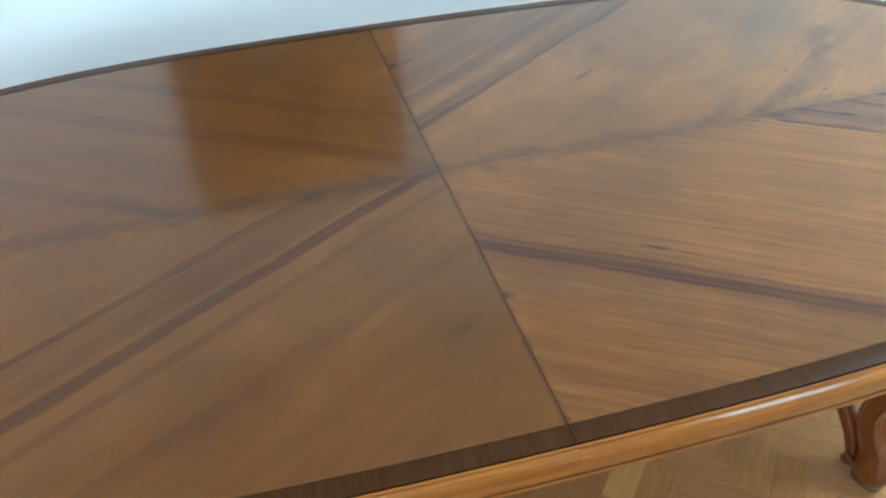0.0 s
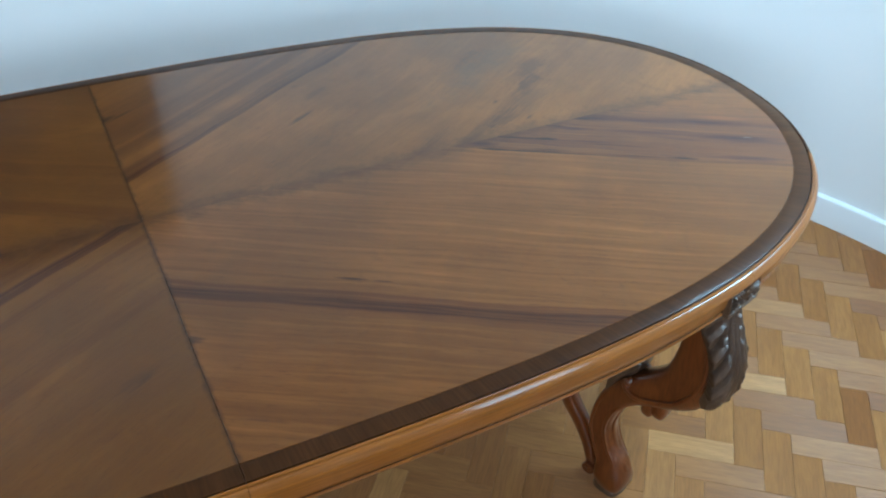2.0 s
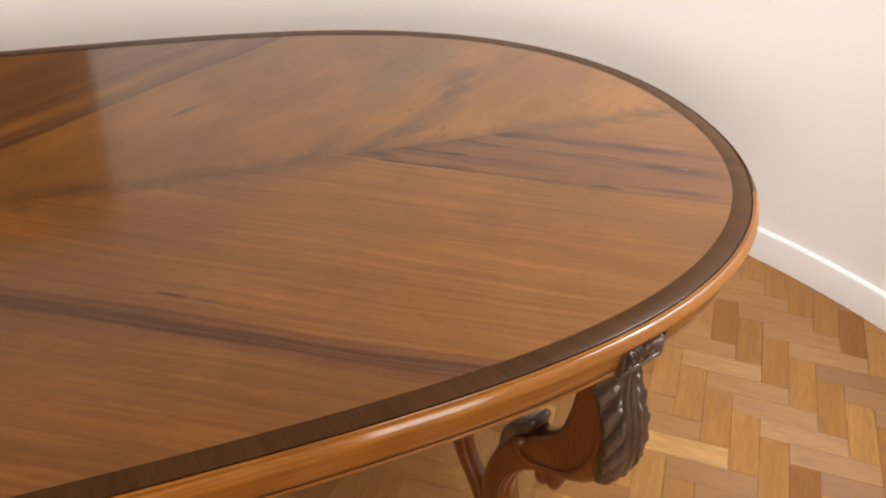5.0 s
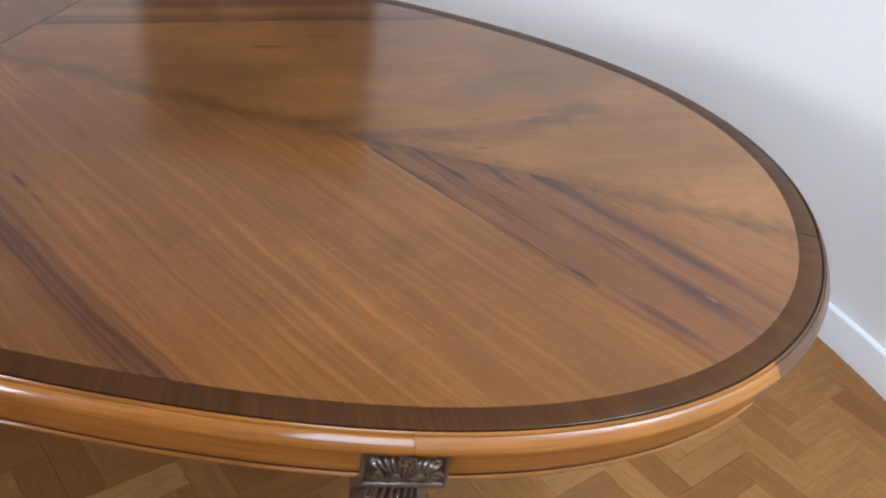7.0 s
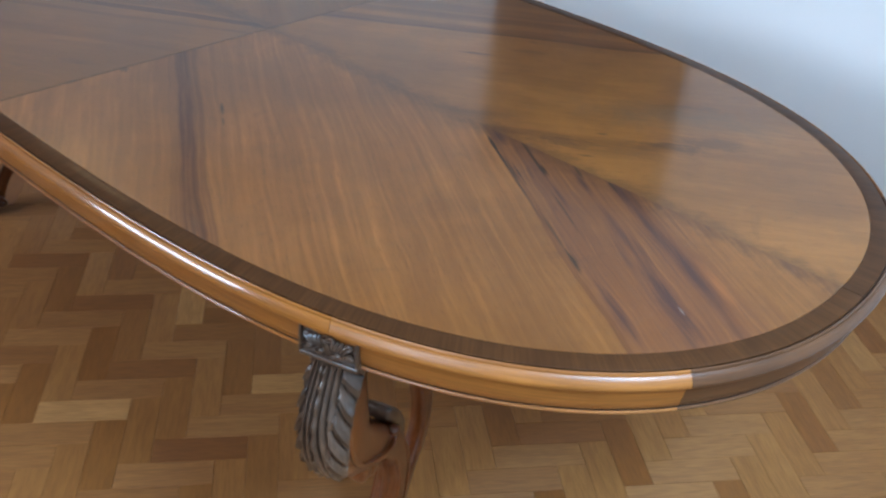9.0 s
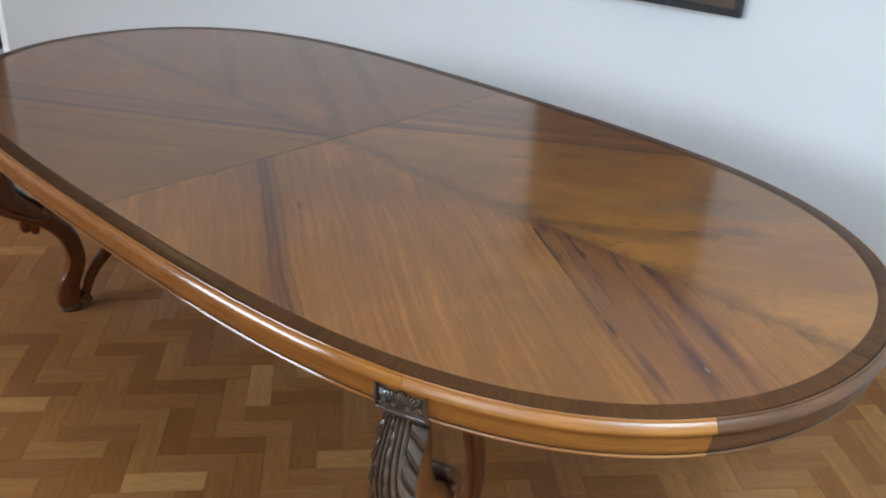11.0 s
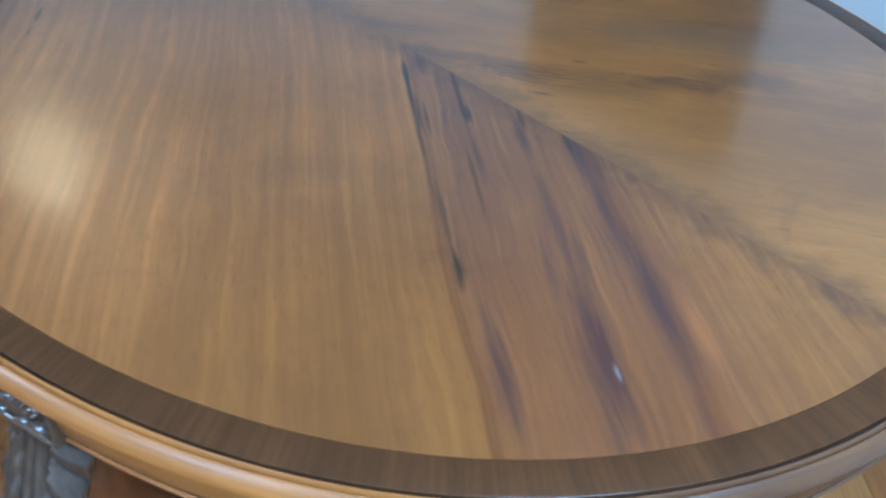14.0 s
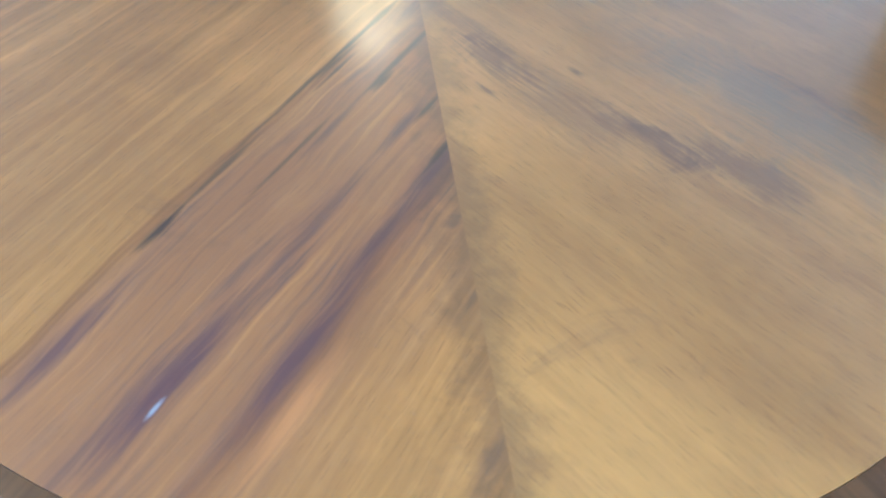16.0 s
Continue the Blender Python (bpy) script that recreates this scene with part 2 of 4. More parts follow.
def glowing(name, colour, strength):
    m, nt, p = material(name)
    p.inputs["Base Color"].default_value = (*colour, 1)
    p.inputs["Emission Color"].default_value = (*colour, 1)
    p.inputs["Emission Strength"].default_value = strength
    return m


GRAIN_N, GRAIN_R, GRAIN_L = 33.0, 34.5, 31.0
INK, PALE, UMBER, PLUM = (0.017, 0.008, 0.005), (0.42, 0.36, 0.32), (0.070, 0.026, 0.010), (0.045, 0.015, 0.011)
RUST, SMOKE = (0.30, 0.090, 0.018), (0.085, 0.050, 0.028)
# (x, y, half length, half width, depth, tone) of knots, cracks and dark heartwood streaks
RN_MARKS = (
    (0.297, -0.354, 0.034, 0.0045, 0.95, INK), (0.345, -0.386, 0.022, 0.0022, 0.7, INK), (0.871, -0.125, 0.17, 0.0036, 0.8, INK), (1.029, -0.220, 0.08, 0.0042, 0.65, INK),
    (1.100, -0.263, 0.036, 0.0066, 1.0, INK), (1.008, -0.154, 0.09, 0.0032, 0.6, INK), (0.883, -0.057, 0.030, 0.0070, 0.95, INK), (0.952, -0.106, 0.09, 0.0050, 0.6, PLUM),
    (0.962, -0.041, 0.06, 0.009, 0.85, PLUM), (1.096, -0.129, 0.13, 0.012, 0.6, PLUM), (1.250, -0.232, 0.11, 0.017, 0.9, PLUM), (1.300, -0.262, 0.07, 0.013, 0.7, PLUM),
    (1.019, -0.012, 0.07, 0.010, 0.85, PLUM), (1.118, -0.074, 0.11, 0.012, 0.85, PLUM), (1.250, -0.149, 0.13, 0.016, 0.9, PLUM), (1.099, -0.006, 0.020, 0.008, 0.8, UMBER),
    (1.230, -0.328, 0.10, 0.013, 0.8, PLUM), (1.300, -0.150, 0.085, 0.012, 0.35, RUST), (0.751, -0.048, 0.040, 0.0060, 0.85, INK), (0.807, -0.084, 0.055, 0.0040, 0.85, INK), (0.862, -0.104, 0.050, 0.0028, 0.8, INK), (0.841, -0.063, 0.050, 0.0024, 0.6, UMBER), (1.158, -0.042, 0.060, 0.006, 0.5, UMBER), (1.200, -0.006, 0.035, 0.006, 0.6, UMBER), (0.774, -0.064, 0.09, 0.0032, 0.85, INK), (0.840, -0.099, 0.08, 0.0030, 0.7, INK),
    (0.840, -0.034, 0.10, 0.0046, 0.85, INK), (0.738, -0.014, 0.05, 0.018, 0.85, PLUM), (0.931, -0.012, 0.04, 0.0050, 0.8, INK), (1.004, -0.008, 0.04, 0.0050, 0.8, INK),
    (1.350, -0.010, 0.035, 0.012, 0.7, UMBER), (1.290, -0.251, 0.013, 0.0026, 0.20, PALE), (0.008, -0.396, 0.02, 0.012, 0.7, INK), (0.62, -0.640, 0.03, 0.010, 0.6, UMBER),
    (0.060, -0.622, 0.05, 0.004, 0.5, UMBER))
VENEER_RN = veneer("walnut_veneer_right_near", -GRAIN_N, [(-0.202, 0.024, 0.95), (-0.176, 0.008, 0.6), (-0.230, 0.010, 0.45), (0.372, 0.007, 0.5), (0.560, 0.012, 0.4)], seed=1.0, zones=((0.366, 0.660, 0.58),), marks=RN_MARKS)
VENEER_RF = veneer("walnut_veneer_right_far", GRAIN_R, [(0.139, 0.012, 0.9), (0.160, 0.026, 0.6), (0.233, 0.030, 0.55), (0.30, 0.040, 0.35), (0.40, 0.05, 0.35), (-0.40, 0.02, 0.2)], (0.232, 0.087, 0.0170), (0.197, 0.071, 0.0132), seed=2.0,
                   marks=((0.008, 0.473, 0.03, 0.012, 0.7, INK), (0.04, 0.480, 0.04, 0.006, 0.6, INK), (0.43, 0.290, 0.06, 0.008, 0.75, UMBER), (0.92, 0.42, 0.10, 0.02, 0.5, UMBER), (0.95, 0.14, 0.15, 0.05, 0.42, UMBER), (0.84, 0.07, 0.08, 0.03, 0.65, UMBER),
                          (1.05, 0.30, 0.12, 0.04, 0.6, UMBER), (1.00, 0.22, 0.07, 0.025, 0.7, UMBER), (0.50, 0.40, 0.06, 0.015, 0.4, UMBER), (0.75, 0.03, 0.12, 0.02, 0.5, UMBER), (0.62, 0.02, 0.10, 0.02, 0.6, UMBER),
                          (0.94, 0.36, 0.26, 0.085, 0.45, SMOKE), (0.803, 0.051, 0.020, 0.005, 0.7, UMBER), (0.902, 0.053, 0.018, 0.006, 0.7, UMBER), (0.870, 0.159, 0.014, 0.006, 0.7, UMBER)))
# both left panels have darker base colours, standing in for dimmer light there
VENEER_LN = veneer("walnut_veneer_left_near", GRAIN_L, [(0.0105, 0.017, 0.95), (0.128, 0.014, 0.7), (0.060, 0.030, 0.4), (0.100, 0.022, 0.35), (-0.048, 0.012, 0.35), (-0.20, 0.03, 0.25)], (0.172, 0.063, 0.0096), (0.133, 0.046, 0.0066), seed=3.0,
                   marks=((-0.085, -0.448, 0.06, 0.022, 0.45, UMBER), (-0.081, -0.455, 0.018, 0.008, 0.75, UMBER)))
VENEER_LF = veneer("walnut_veneer_left_far", -GRAIN_L, [(0.02, 0.03, 0.4), (0.18, 0.03, 0.35), (-0.25, 0.03, 0.25)], (0.172, 0.063, 0.0104), (0.135, 0.047, 0.0075), seed=4.0,
                   marks=((-0.66, 0.09, 0.14, 0.04, 0.5, UMBER), (-1.1, 0.15, 0.16, 0.05, 0.4, UMBER), (-0.56, 0.03, 0.10, 0.018, 0.6, UMBER)))
BORDER = turned_wood("dark_walnut_crossbanding", (0.074, 0.0270, 0.0085), (0.046, 0.0170, 0.0058), 0.38, along="CROSS", coat=0.10, spec=0.07)
RIM = turned_wood("honey_wood_moulding", (0.320, 0.110, 0.0175), (0.225, 0.070, 0.0105), 0.34, coat=1.0, spec=0.08, gloss=0.115)
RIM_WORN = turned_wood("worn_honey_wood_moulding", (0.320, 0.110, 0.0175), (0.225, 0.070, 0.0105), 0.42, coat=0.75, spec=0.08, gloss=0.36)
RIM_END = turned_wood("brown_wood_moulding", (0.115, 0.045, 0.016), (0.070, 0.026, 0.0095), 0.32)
LEG_WOOD = turned_wood("red_brown_leg_wood", (0.175, 0.047, 0.0095), (0.095, 0.022, 0.005), 0.28, along="OBJECT", coat=0.85)
CARVED = turned_wood("dark_carved_wood", (0.125, 0.070, 0.042), (0.028, 0.014, 0.008), 0.32, along="OBJECT", coat=1.0, spec=0.45, gloss=0.20)
GROOVE = turned_wood("dark_groove", (0.030, 0.014, 0.008), (0.020, 0.009, 0.005), 0.5, along="OBJECT", coat=0.0)
PARQUET = parquet_wood()
WALL = painted("white_wall_paint", (0.80, 0.79, 0.77), 0.65)
CEILING = painted("white_ceiling_paint", (0.80, 0.79, 0.77), 0.8)
TRIM = painted("white_gloss_trim", (0.80, 0.80, 0.79), 0.35, 5.0)
SUBFLOOR = painted("dark_joint_filler", (0.13, 0.062, 0.026), 0.7)
BLACK = painted("black_frame_lacquer", (0.018, 0.017, 0.018), 0.3, 5.0)
# unseen closing walls, toned darker than the white ones to cut bounced light
BEIGE = painted("beige_wall_paint", (0.50, 0.455, 0.40), 0.65)
STROKE = painted("pale_grey_paint", (0.34, 0.31, 0.27), 0.5)
TEAL = painted("pale_teal_glaze", (0.30, 0.50, 0.50), 0.3)
CERAMIC = painted("white_ceramic_glaze", (0.74, 0.74, 0.72), 0.3)
DARK_WALL = painted("charcoal_panel", (0.035, 0.032, 0.035), 0.6)
LAMP_GLOW = glowing("warm_lamp_glass", (1.0, 0.66, 0.32), 9.0)

# ---- mesh helpers ----


def smooth(me, angle=40):
    for f in me.polygons:
        f.use_smooth = True
    me.set_sharp_from_angle(angle=radians(angle))


def part(name, bm, mat, parent=None, label="", soft=40):
    me = bpy.data.meshes.new(name)
    bmesh.ops.recalc_face_normals(bm, faces=bm.faces)
    bm.to_mesh(me)
    bm.free()
    me.materials.append(mat)
    if soft:
        smooth(me, soft)
    ob = new(name, me)
    if parent is not None:
        ob.parent = parent
    return tagged(ob, label)


def thing(name, place, label, category, group="", kind=""):
    ob = new(name)
    ob.location = place
    return tagged(ob, label, category, group, kind)


def box(bm, x0, x1, y0, y1, z0, z1, bevel=0.0):
    vs = [bm.verts.new((x, y, z)) for x in (x0, x1) for y in (y0, y1) for z in (z0, z1)]
    fs = [bm.faces.new([vs[i] for i in q]) for q in ((0, 1, 3, 2), (4, 6, 7, 5), (0, 4, 5, 1), (2, 3, 7, 6), (0, 2, 6, 4), (1, 5, 7, 3))]
    if bevel:
        es = list({e for f in fs for e in f.edges})
        bmesh.ops.bevel(bm, geom=es, offset=bevel, segments=2, affect="EDGES", profile=0.5)


def sweep(bm, rings, closed_ring=True, closed_run=False, caps=True, uv=None):
    """Joins rings of equal length with quads. uv: a function (run index, ring index) -> (s, t)."""
    vs = [[bm.verts.new(p) for p in r] for r in rings]
    layer = bm.loops.layers.uv.verify() if uv else None
    n, runs = len(vs[0]), len(vs)
    for i in range(runs if closed_run else runs - 1):
        for j in range(n if closed_ring else n - 1):
            a, b = (i + 1) % runs, (j + 1) % n
            f = bm.faces.new((vs[i][j], vs[a][j], vs[a][b], vs[i][b]))
            if uv:
                for loop, (p, q) in zip(f.loops, ((i, j), (i + 1, j), (i + 1, j + 1), (i, j + 1))):
                    loop[layer].uv = uv(p, q)
    if caps and not closed_run and closed_ring:
        bm.faces.new(vs[0])
        bm.faces.new(vs[-1][::-1])
    return vs


# ---- the room ----
CX, CY, RW = 0.095, -0.466, 2.203
WALL_END = 169.4
CEIL = 2.75


def arc_points(r, a0, a1, steps):
    return [(CX + r * math.cos(radians(a0 + (a1 - a0) * i / steps)), CY + r * math.sin(radians(a0 + (a1 - a0) * i / steps))) for i in range(steps + 1)]


def curved_wall(name, a0, a1):
    bm = bmesh.new()
    steps = max(8, int(abs(a1 - a0) / 1.8))
    inner, outer = arc_points(RW, a0, a1, steps), arc_points(RW + 0.14, a0, a1, steps)
    sweep(bm, [[(*a, 0), (*b, 0), (*b, CEIL), (*a, CEIL)] for a, b in zip(inner, outer)])
    return tagged(part(name, bm, WALL, soft=30), "smooth white painted wall curving round the table", "wall", kind="structure")


def curved_baseboard(name, a0, a1):
    bm = bmesh.new()
    prof = [(0.0, 0.0), (-0.018, 0.0), (-0.018, 0.092), (-0.0165, 0.0975), (-0.012, 0.1005), (-0.006, 0.102), (0.0, 0.102)]
    rings, steps = [], max(8, int(abs(a1 - a0) / 1.8))
    for i in range(steps + 1):
        a = radians(a0 + (a1 - a0) * i / steps)
        rings.append([(CX + (RW + r) * math.cos(a), CY + (RW + r) * math.sin(a), z) for r, z in prof])
    sweep(bm, rings)
    return tagged(part(name, bm, TRIM, soft=30), "white painted baseboard along the curved wall", "baseboard", kind="structure")


def slab(name, mat, label, cat, *dims):
    bm = bmesh.new()
    box(bm, *dims)
    return tagged(part(name, bm, mat, soft=0), label, cat, kind="structure")


def wall_with_window(name, along_x, at, lo, hi, w0, w1, z0, z1, thick):
    """A straight wall with one window opening right through it, along x or y."""
    bm = bmesh.new()
    for a0, a1, b0, b1 in ((lo, w0, 0, CEIL), (w1, hi, 0, CEIL), (w0, w1, 0, z0), (w0, w1, z1, CEIL)):
        if along_x:
            box(bm, a0, a1, at - thick, at, b0, b1)
        else:
            box(bm, at - thick, at, a0, a1, b0, b1)
    return tagged(part(name, bm, BEIGE, soft=0), "plain beige painted wall with a window", "wall", kind="structure")


XW, YS = -4.4, -4.2
WIN_A, WIN_B, WIN_C, WIN_D, WALL_LOW = 6.0, -18.0, -40.0, -64.0, -75.0
curved_wall("wall_curved", WIN_A, WALL_END)
curved_wall("wall_curved_pier", WIN_C, WIN_B)
curved_wall("wall_curved_south", WALL_LOW, WIN_D)
curved_baseboard("baseboard", WIN_A, WALL_END)
curved_baseboard("baseboard_south", WALL_LOW, WIN_B)
END_X = CX + RW * math.cos(radians(WALL_LOW))
slab("wall_east", BEIGE, "plain beige painted straight wall", "wall", END_X, END_X + 0.14, YS, CY + RW * math.sin(radians(WALL_LOW)), 0, CEIL)


def bay_window(name, a0_deg, a1_deg, sill):
    """A flat stretch of wall with a tall window, between two points of the curve."""
    (ax, ay), (bx, by) = arc_points(RW, a0_deg, a1_deg, 1)
    wide = math.hypot(bx - ax, by - ay)
    turn = pose(ax, ay, 0, 0, 0, math.degrees(math.atan2(by - ay, bx - ax)))
    bm = bmesh.new()
    w0, w1, z0, z1 = 0.10, wide - 0.10, sill, 2.45
    for a0, a1, b0, b1 in ((0, w0, 0, CEIL), (w1, wide, 0, CEIL), (w0, w1, 0, z0), (w0, w1, z1, CEIL)):
        box(bm, a0, a1, 0, 0.14, b0, b1)
    bmesh.ops.transform(bm, matrix=turn, verts=bm.verts)
    tagged(part("wall_bay_" + name[-1], bm, WALL, soft=0), "white painted wall round a tall window", "wall", kind="structure")
    ob = thing(name, (0, 0, 0), "tall white framed window", "window", kind="structure")
    ob.matrix_world = turn
    for n, d in (("window_frame", (w0, w0 + 0.05, 0.06, 0.11, z0, z1)), ("window_frame", (w1 - 0.05, w1, 0.06, 0.11, z0, z1)),
                 ("window_frame", (w0 + 0.05, w1 - 0.05, 0.06, 0.11, z0, z0 + 0.05)), ("window_frame", (w0 + 0.05, w1 - 0.05, 0.06, 0.11, z1 - 0.05, z1)),
                 ("window_sill", (w0 - 0.03, w1 + 0.03, -0.05, -0.001, z0 - 0.035, z0 - 0.002))):
        bm = bmesh.new()
        box(bm, *d, 0.004)
        part(n, bm, TRIM, ob, soft=0)


bay_window("window_1", WIN_A, WIN_B, 1.50)
# window_3 is unseen, an added opening behind the south fill lamp
bay_window("window_3", WIN_C, WIN_D, 1.10)
slab("wall_north", WALL, "plain white painted wall", "wall", XW, CX + RW + 0.14, 2.05, 2.19, 0, CEIL)
WIDE = (-3.3, -0.9, 1.58, 2.56)
wall_with_window("wall_south", True, YS, XW, CX + RW + 0.14, *WIDE, 0.2)
slab("wall_west", BEIGE, "plain beige painted wall", "wall", XW - 0.2, XW, YS - 0.2, 2.19, 0, CEIL)
slab("ceiling", CEILING, "flat white painted ceiling", "ceiling", XW - 0.2, CX + RW + 0.2, YS - 0.2, 2.25, CEIL, CEIL + 0.12)
floor_ob = slab("floor", SUBFLOOR, "wooden parquet floor of honey and brown blocks in herringbone", "floor", XW - 0.2, CX + RW + 0.2, YS - 0.2, 2.25, -0.12, -0.004)


def window(name, along_x, at, w0, w1, z0, z1, into):
    ob = thing(name, (0, 0, 0), "white framed window with two clear panes", "window", kind="structure")
    mid, f = (w0 + w1) / 2, 0.055

    def bar(n, a0, a1, b0, b1, d0, d1, mat):
        bm = bmesh.new()
        if along_x:
            box(bm, a0, a1, at + d0, at + d1, b0, b1, 0.004)
        else:
            box(bm, at + d0, at + d1, a0, a1, b0, b1, 0.004)
        return part(n, bm, mat, ob, soft=0)
    for a0, a1, b0, b1 in ((w0, w0 + f, z0, z1), (w1 - f, w1, z0, z1), (mid - f / 2, mid + f / 2, z0 + f, z1 - f), (w0 + f, w1 - f, z0, z0 + f), (w0 + f, w1 - f, z1 - f, z1)):
        bar("window_frame", a0, a1, b0, b1, -0.10, -0.05, TRIM)
    side = (-0.001, 0.06) if into > 0 else (-0.20, -0.139)
    bar("window_sill", w0 - 0.04, w1 + 0.04, z0 - 0.035, z0 - 0.002, *side, TRIM)
    return ob


window("window_2", True, YS, *WIDE, 1)

# ---- the dining table ----
TA, TB, TN, TOP = 1.3716, 0.7849, 2.143, 0.750


def outline(t):
    """A point of the veneer's oval edge and its outward normal, t from 0 to 1, counterclockwise from +x."""
    c, s = math.cos(2 * math.pi * t), math.sin(2 * math.pi * t)
    x, y = TA * math.copysign(abs(c) ** (2 / TN), c), TB * math.copysign(abs(s) ** (2 / TN), s)
    gx, gy = math.copysign((abs(x) / TA) ** (TN - 1) / TA, x), math.copysign((abs(y) / TB) ** (TN - 1) / TB, y)
    g = math.hypot(gx, gy)
    gx, gy = gx / g, gy / g
    swell = 0.0832 * math.cos(4 * math.pi * t) - 0.0184 * math.cos(8 * math.pi * t) - 0.0017 * math.cos(12 * math.pi * t)
    return x + swell * gx, y + swell * gy, gx, gy


def even_outline(n):
    """n points of the oval at even steps of length, starting at +x, with their run."""
    dense = [outline(i / 4000) for i in range(4001)]
    run = [0.0]
    for a, b in zip(dense, dense[1:]):
        run.append(run[-1] + math.hypot(b[0] - a[0], b[1] - a[1]))
    out, j = [], 0
    for i in range(n):
        want = run[-1] * i / n
        while run[j + 1] < want:
            j += 1
        out.append((*dense[j], want))
    return out, run[-1]


NRIM = 320
RIM_PTS, RIM_LEN = even_outline(NRIM)
QUARTER = NRIM // 4


def edge_strip(name, profile, i0, i1, mat, parent, label="", gap=0.0):
    """Part of the table's edge: the profile (outward, height, ...) swept from step i0 to i1 of the oval."""
    bm = bmesh.new()
    rings = []
    for i in range(i0, i1 + 1):
        x, y, nx, ny, run = RIM_PTS[i % NRIM]
        k = gap if i == i0 else (-gap if i == i1 else 0.0)
        rings.append([(x + nx * r - ny * k, y + ny * r + nx * k, z) for r, z in profile])
    lens = [0.0]
    for a, b in zip(profile, profile[1:] + profile[:1]):
        lens.append(lens[-1] + math.hypot(b[0] - a[0], b[1] - a[1]))
    sweep(bm, rings, uv=lambda p, q: ((i0 + p) * RIM_LEN / NRIM, lens[q]))
    return part(name, bm, mat, parent, label, soft=35)


def veneer_panel(sx, sy, mat, parent):
    """A quarter of the top's veneer, up to the middle seams."""
    bm = bmesh.new()
    g = 0.0005
    pts = [outline(i / 4 / 80)[:2] for i in range(81)]
    rim = [(max(x, g), max(y, 0.0)) for x, y in pts]
    ring = [(g, 0.0)] + rim
    top = [bm.verts.new((sx * x, sy * y, TOP)) for x, y in ring]
    low = [bm.verts.new((sx * x, sy * y, TOP - 0.004)) for x, y in ring]
    bm.faces.new(top)
    n = len(ring)
    for i in range(n):
        bm.faces.new((top[i], low[i], low[(i + 1) % n], top[(i + 1) % n]))
    return part("veneer_panel", bm, mat, parent, soft=0)


def dining_table():
    table = thing("dining_table", (0, 0, 0), "large oval polished veneer dining table with dark border and carved legs", "table")
    bm = bmesh.new()
    ring = [(x, y) for x, y, *_ in RIM_PTS]
    hi, lo = [bm.verts.new((x, y, TOP - 0.004)) for x, y in ring], [bm.verts.new((x * 0.985, y * 0.97, TOP - 0.035)) for x, y in ring]
    bm.faces.new(hi), bm.faces.new(lo[::-1])
    for i in range(NRIM):
        bm.faces.new((hi[i], lo[i], lo[(i + 1) % NRIM], hi[(i + 1) % NRIM]))
    part("tabletop", bm, GROOVE, table, "dark core of the top", soft=0)
    for sx, sy, mat in ((1, -1, VENEER_RN), (1, 1, VENEER_RF), (-1, -1, VENEER_LN), (-1, 1, VENEER_LF)):
        veneer_panel(sx, sy, mat, table)
    q = QUARTER
    band = [(0.0006, TOP - 0.004), (0.0006, TOP), (0.0335, TOP), (0.0350, TOP - 0.001), (0.0350, TOP - 0.004)]
    for i0, i1 in ((-q, 0), (0, q), (q, 2 * q - 6), (2 * q - 6, 2 * q), (2 * q, 3 * q)):
        edge_strip("border_band", band, i0, i1, BORDER, table, "dark crossbanded walnut border", 0.0006)
    lip = [(-0.002, TOP - 0.012), (0.0352, TOP - 0.0045), (0.0378, TOP - 0.0045), (0.0380, TOP - 0.012)]
    edge_strip("groove", lip, 0, NRIM, GROOVE, table, "thin dark strip along a groove")
    mould = [(0.0380, TOP - 0.028), (0.0380, TOP - 0.0020), (0.0386, TOP - 0.0008), (0.0396, TOP - 0.0008), (0.0412, TOP - 0.0030), (0.0416, TOP - 0.0056), (0.0427, TOP - 0.0056), (0.0432, TOP - 0.0040), (0.0448, TOP - 0.0046),
             (0.0482, TOP - 0.0086), (0.0520, TOP - 0.0146), (0.0533, TOP - 0.0182), (0.0534, TOP - 0.0212), (0.0522, TOP - 0.0240), (0.0490, TOP - 0.0258), (0.0420, TOP - 0.028)]
    frieze = [(0.0050, TOP - 0.0262), (0.0414, TOP - 0.0262), (0.0416, TOP - 0.0280), (0.0402, TOP - 0.0420), (0.0372, TOP - 0.0600), (0.0348, TOP - 0.0715), (0.0322, TOP - 0.0742), (0.0316, TOP - 0.0757),
              (0.0338, TOP - 0.0765), (0.0354, TOP - 0.0790), (0.0344, TOP - 0.0820), (0.0312, TOP - 0.0840), (0.0050, TOP - 0.0840)]
    # dark strip that paints the shade in the crevice above the bead
    edge_strip("groove", [(0.027, TOP - 0.0730), (0.0332, TOP - 0.0741), (0.0332, TOP - 0.0760), (0.027, TOP - 0.0772)], 0, NRIM, GROOVE, table, "thin dark strip along a groove")
    e = 16
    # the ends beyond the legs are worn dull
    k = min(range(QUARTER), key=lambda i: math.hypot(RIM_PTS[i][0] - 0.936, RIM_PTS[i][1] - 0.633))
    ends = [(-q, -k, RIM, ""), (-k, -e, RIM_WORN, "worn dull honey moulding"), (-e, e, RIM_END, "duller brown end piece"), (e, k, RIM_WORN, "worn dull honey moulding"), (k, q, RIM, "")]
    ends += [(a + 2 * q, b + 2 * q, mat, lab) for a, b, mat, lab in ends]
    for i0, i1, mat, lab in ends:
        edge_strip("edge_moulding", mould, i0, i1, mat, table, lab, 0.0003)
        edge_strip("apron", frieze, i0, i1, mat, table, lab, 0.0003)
    return table


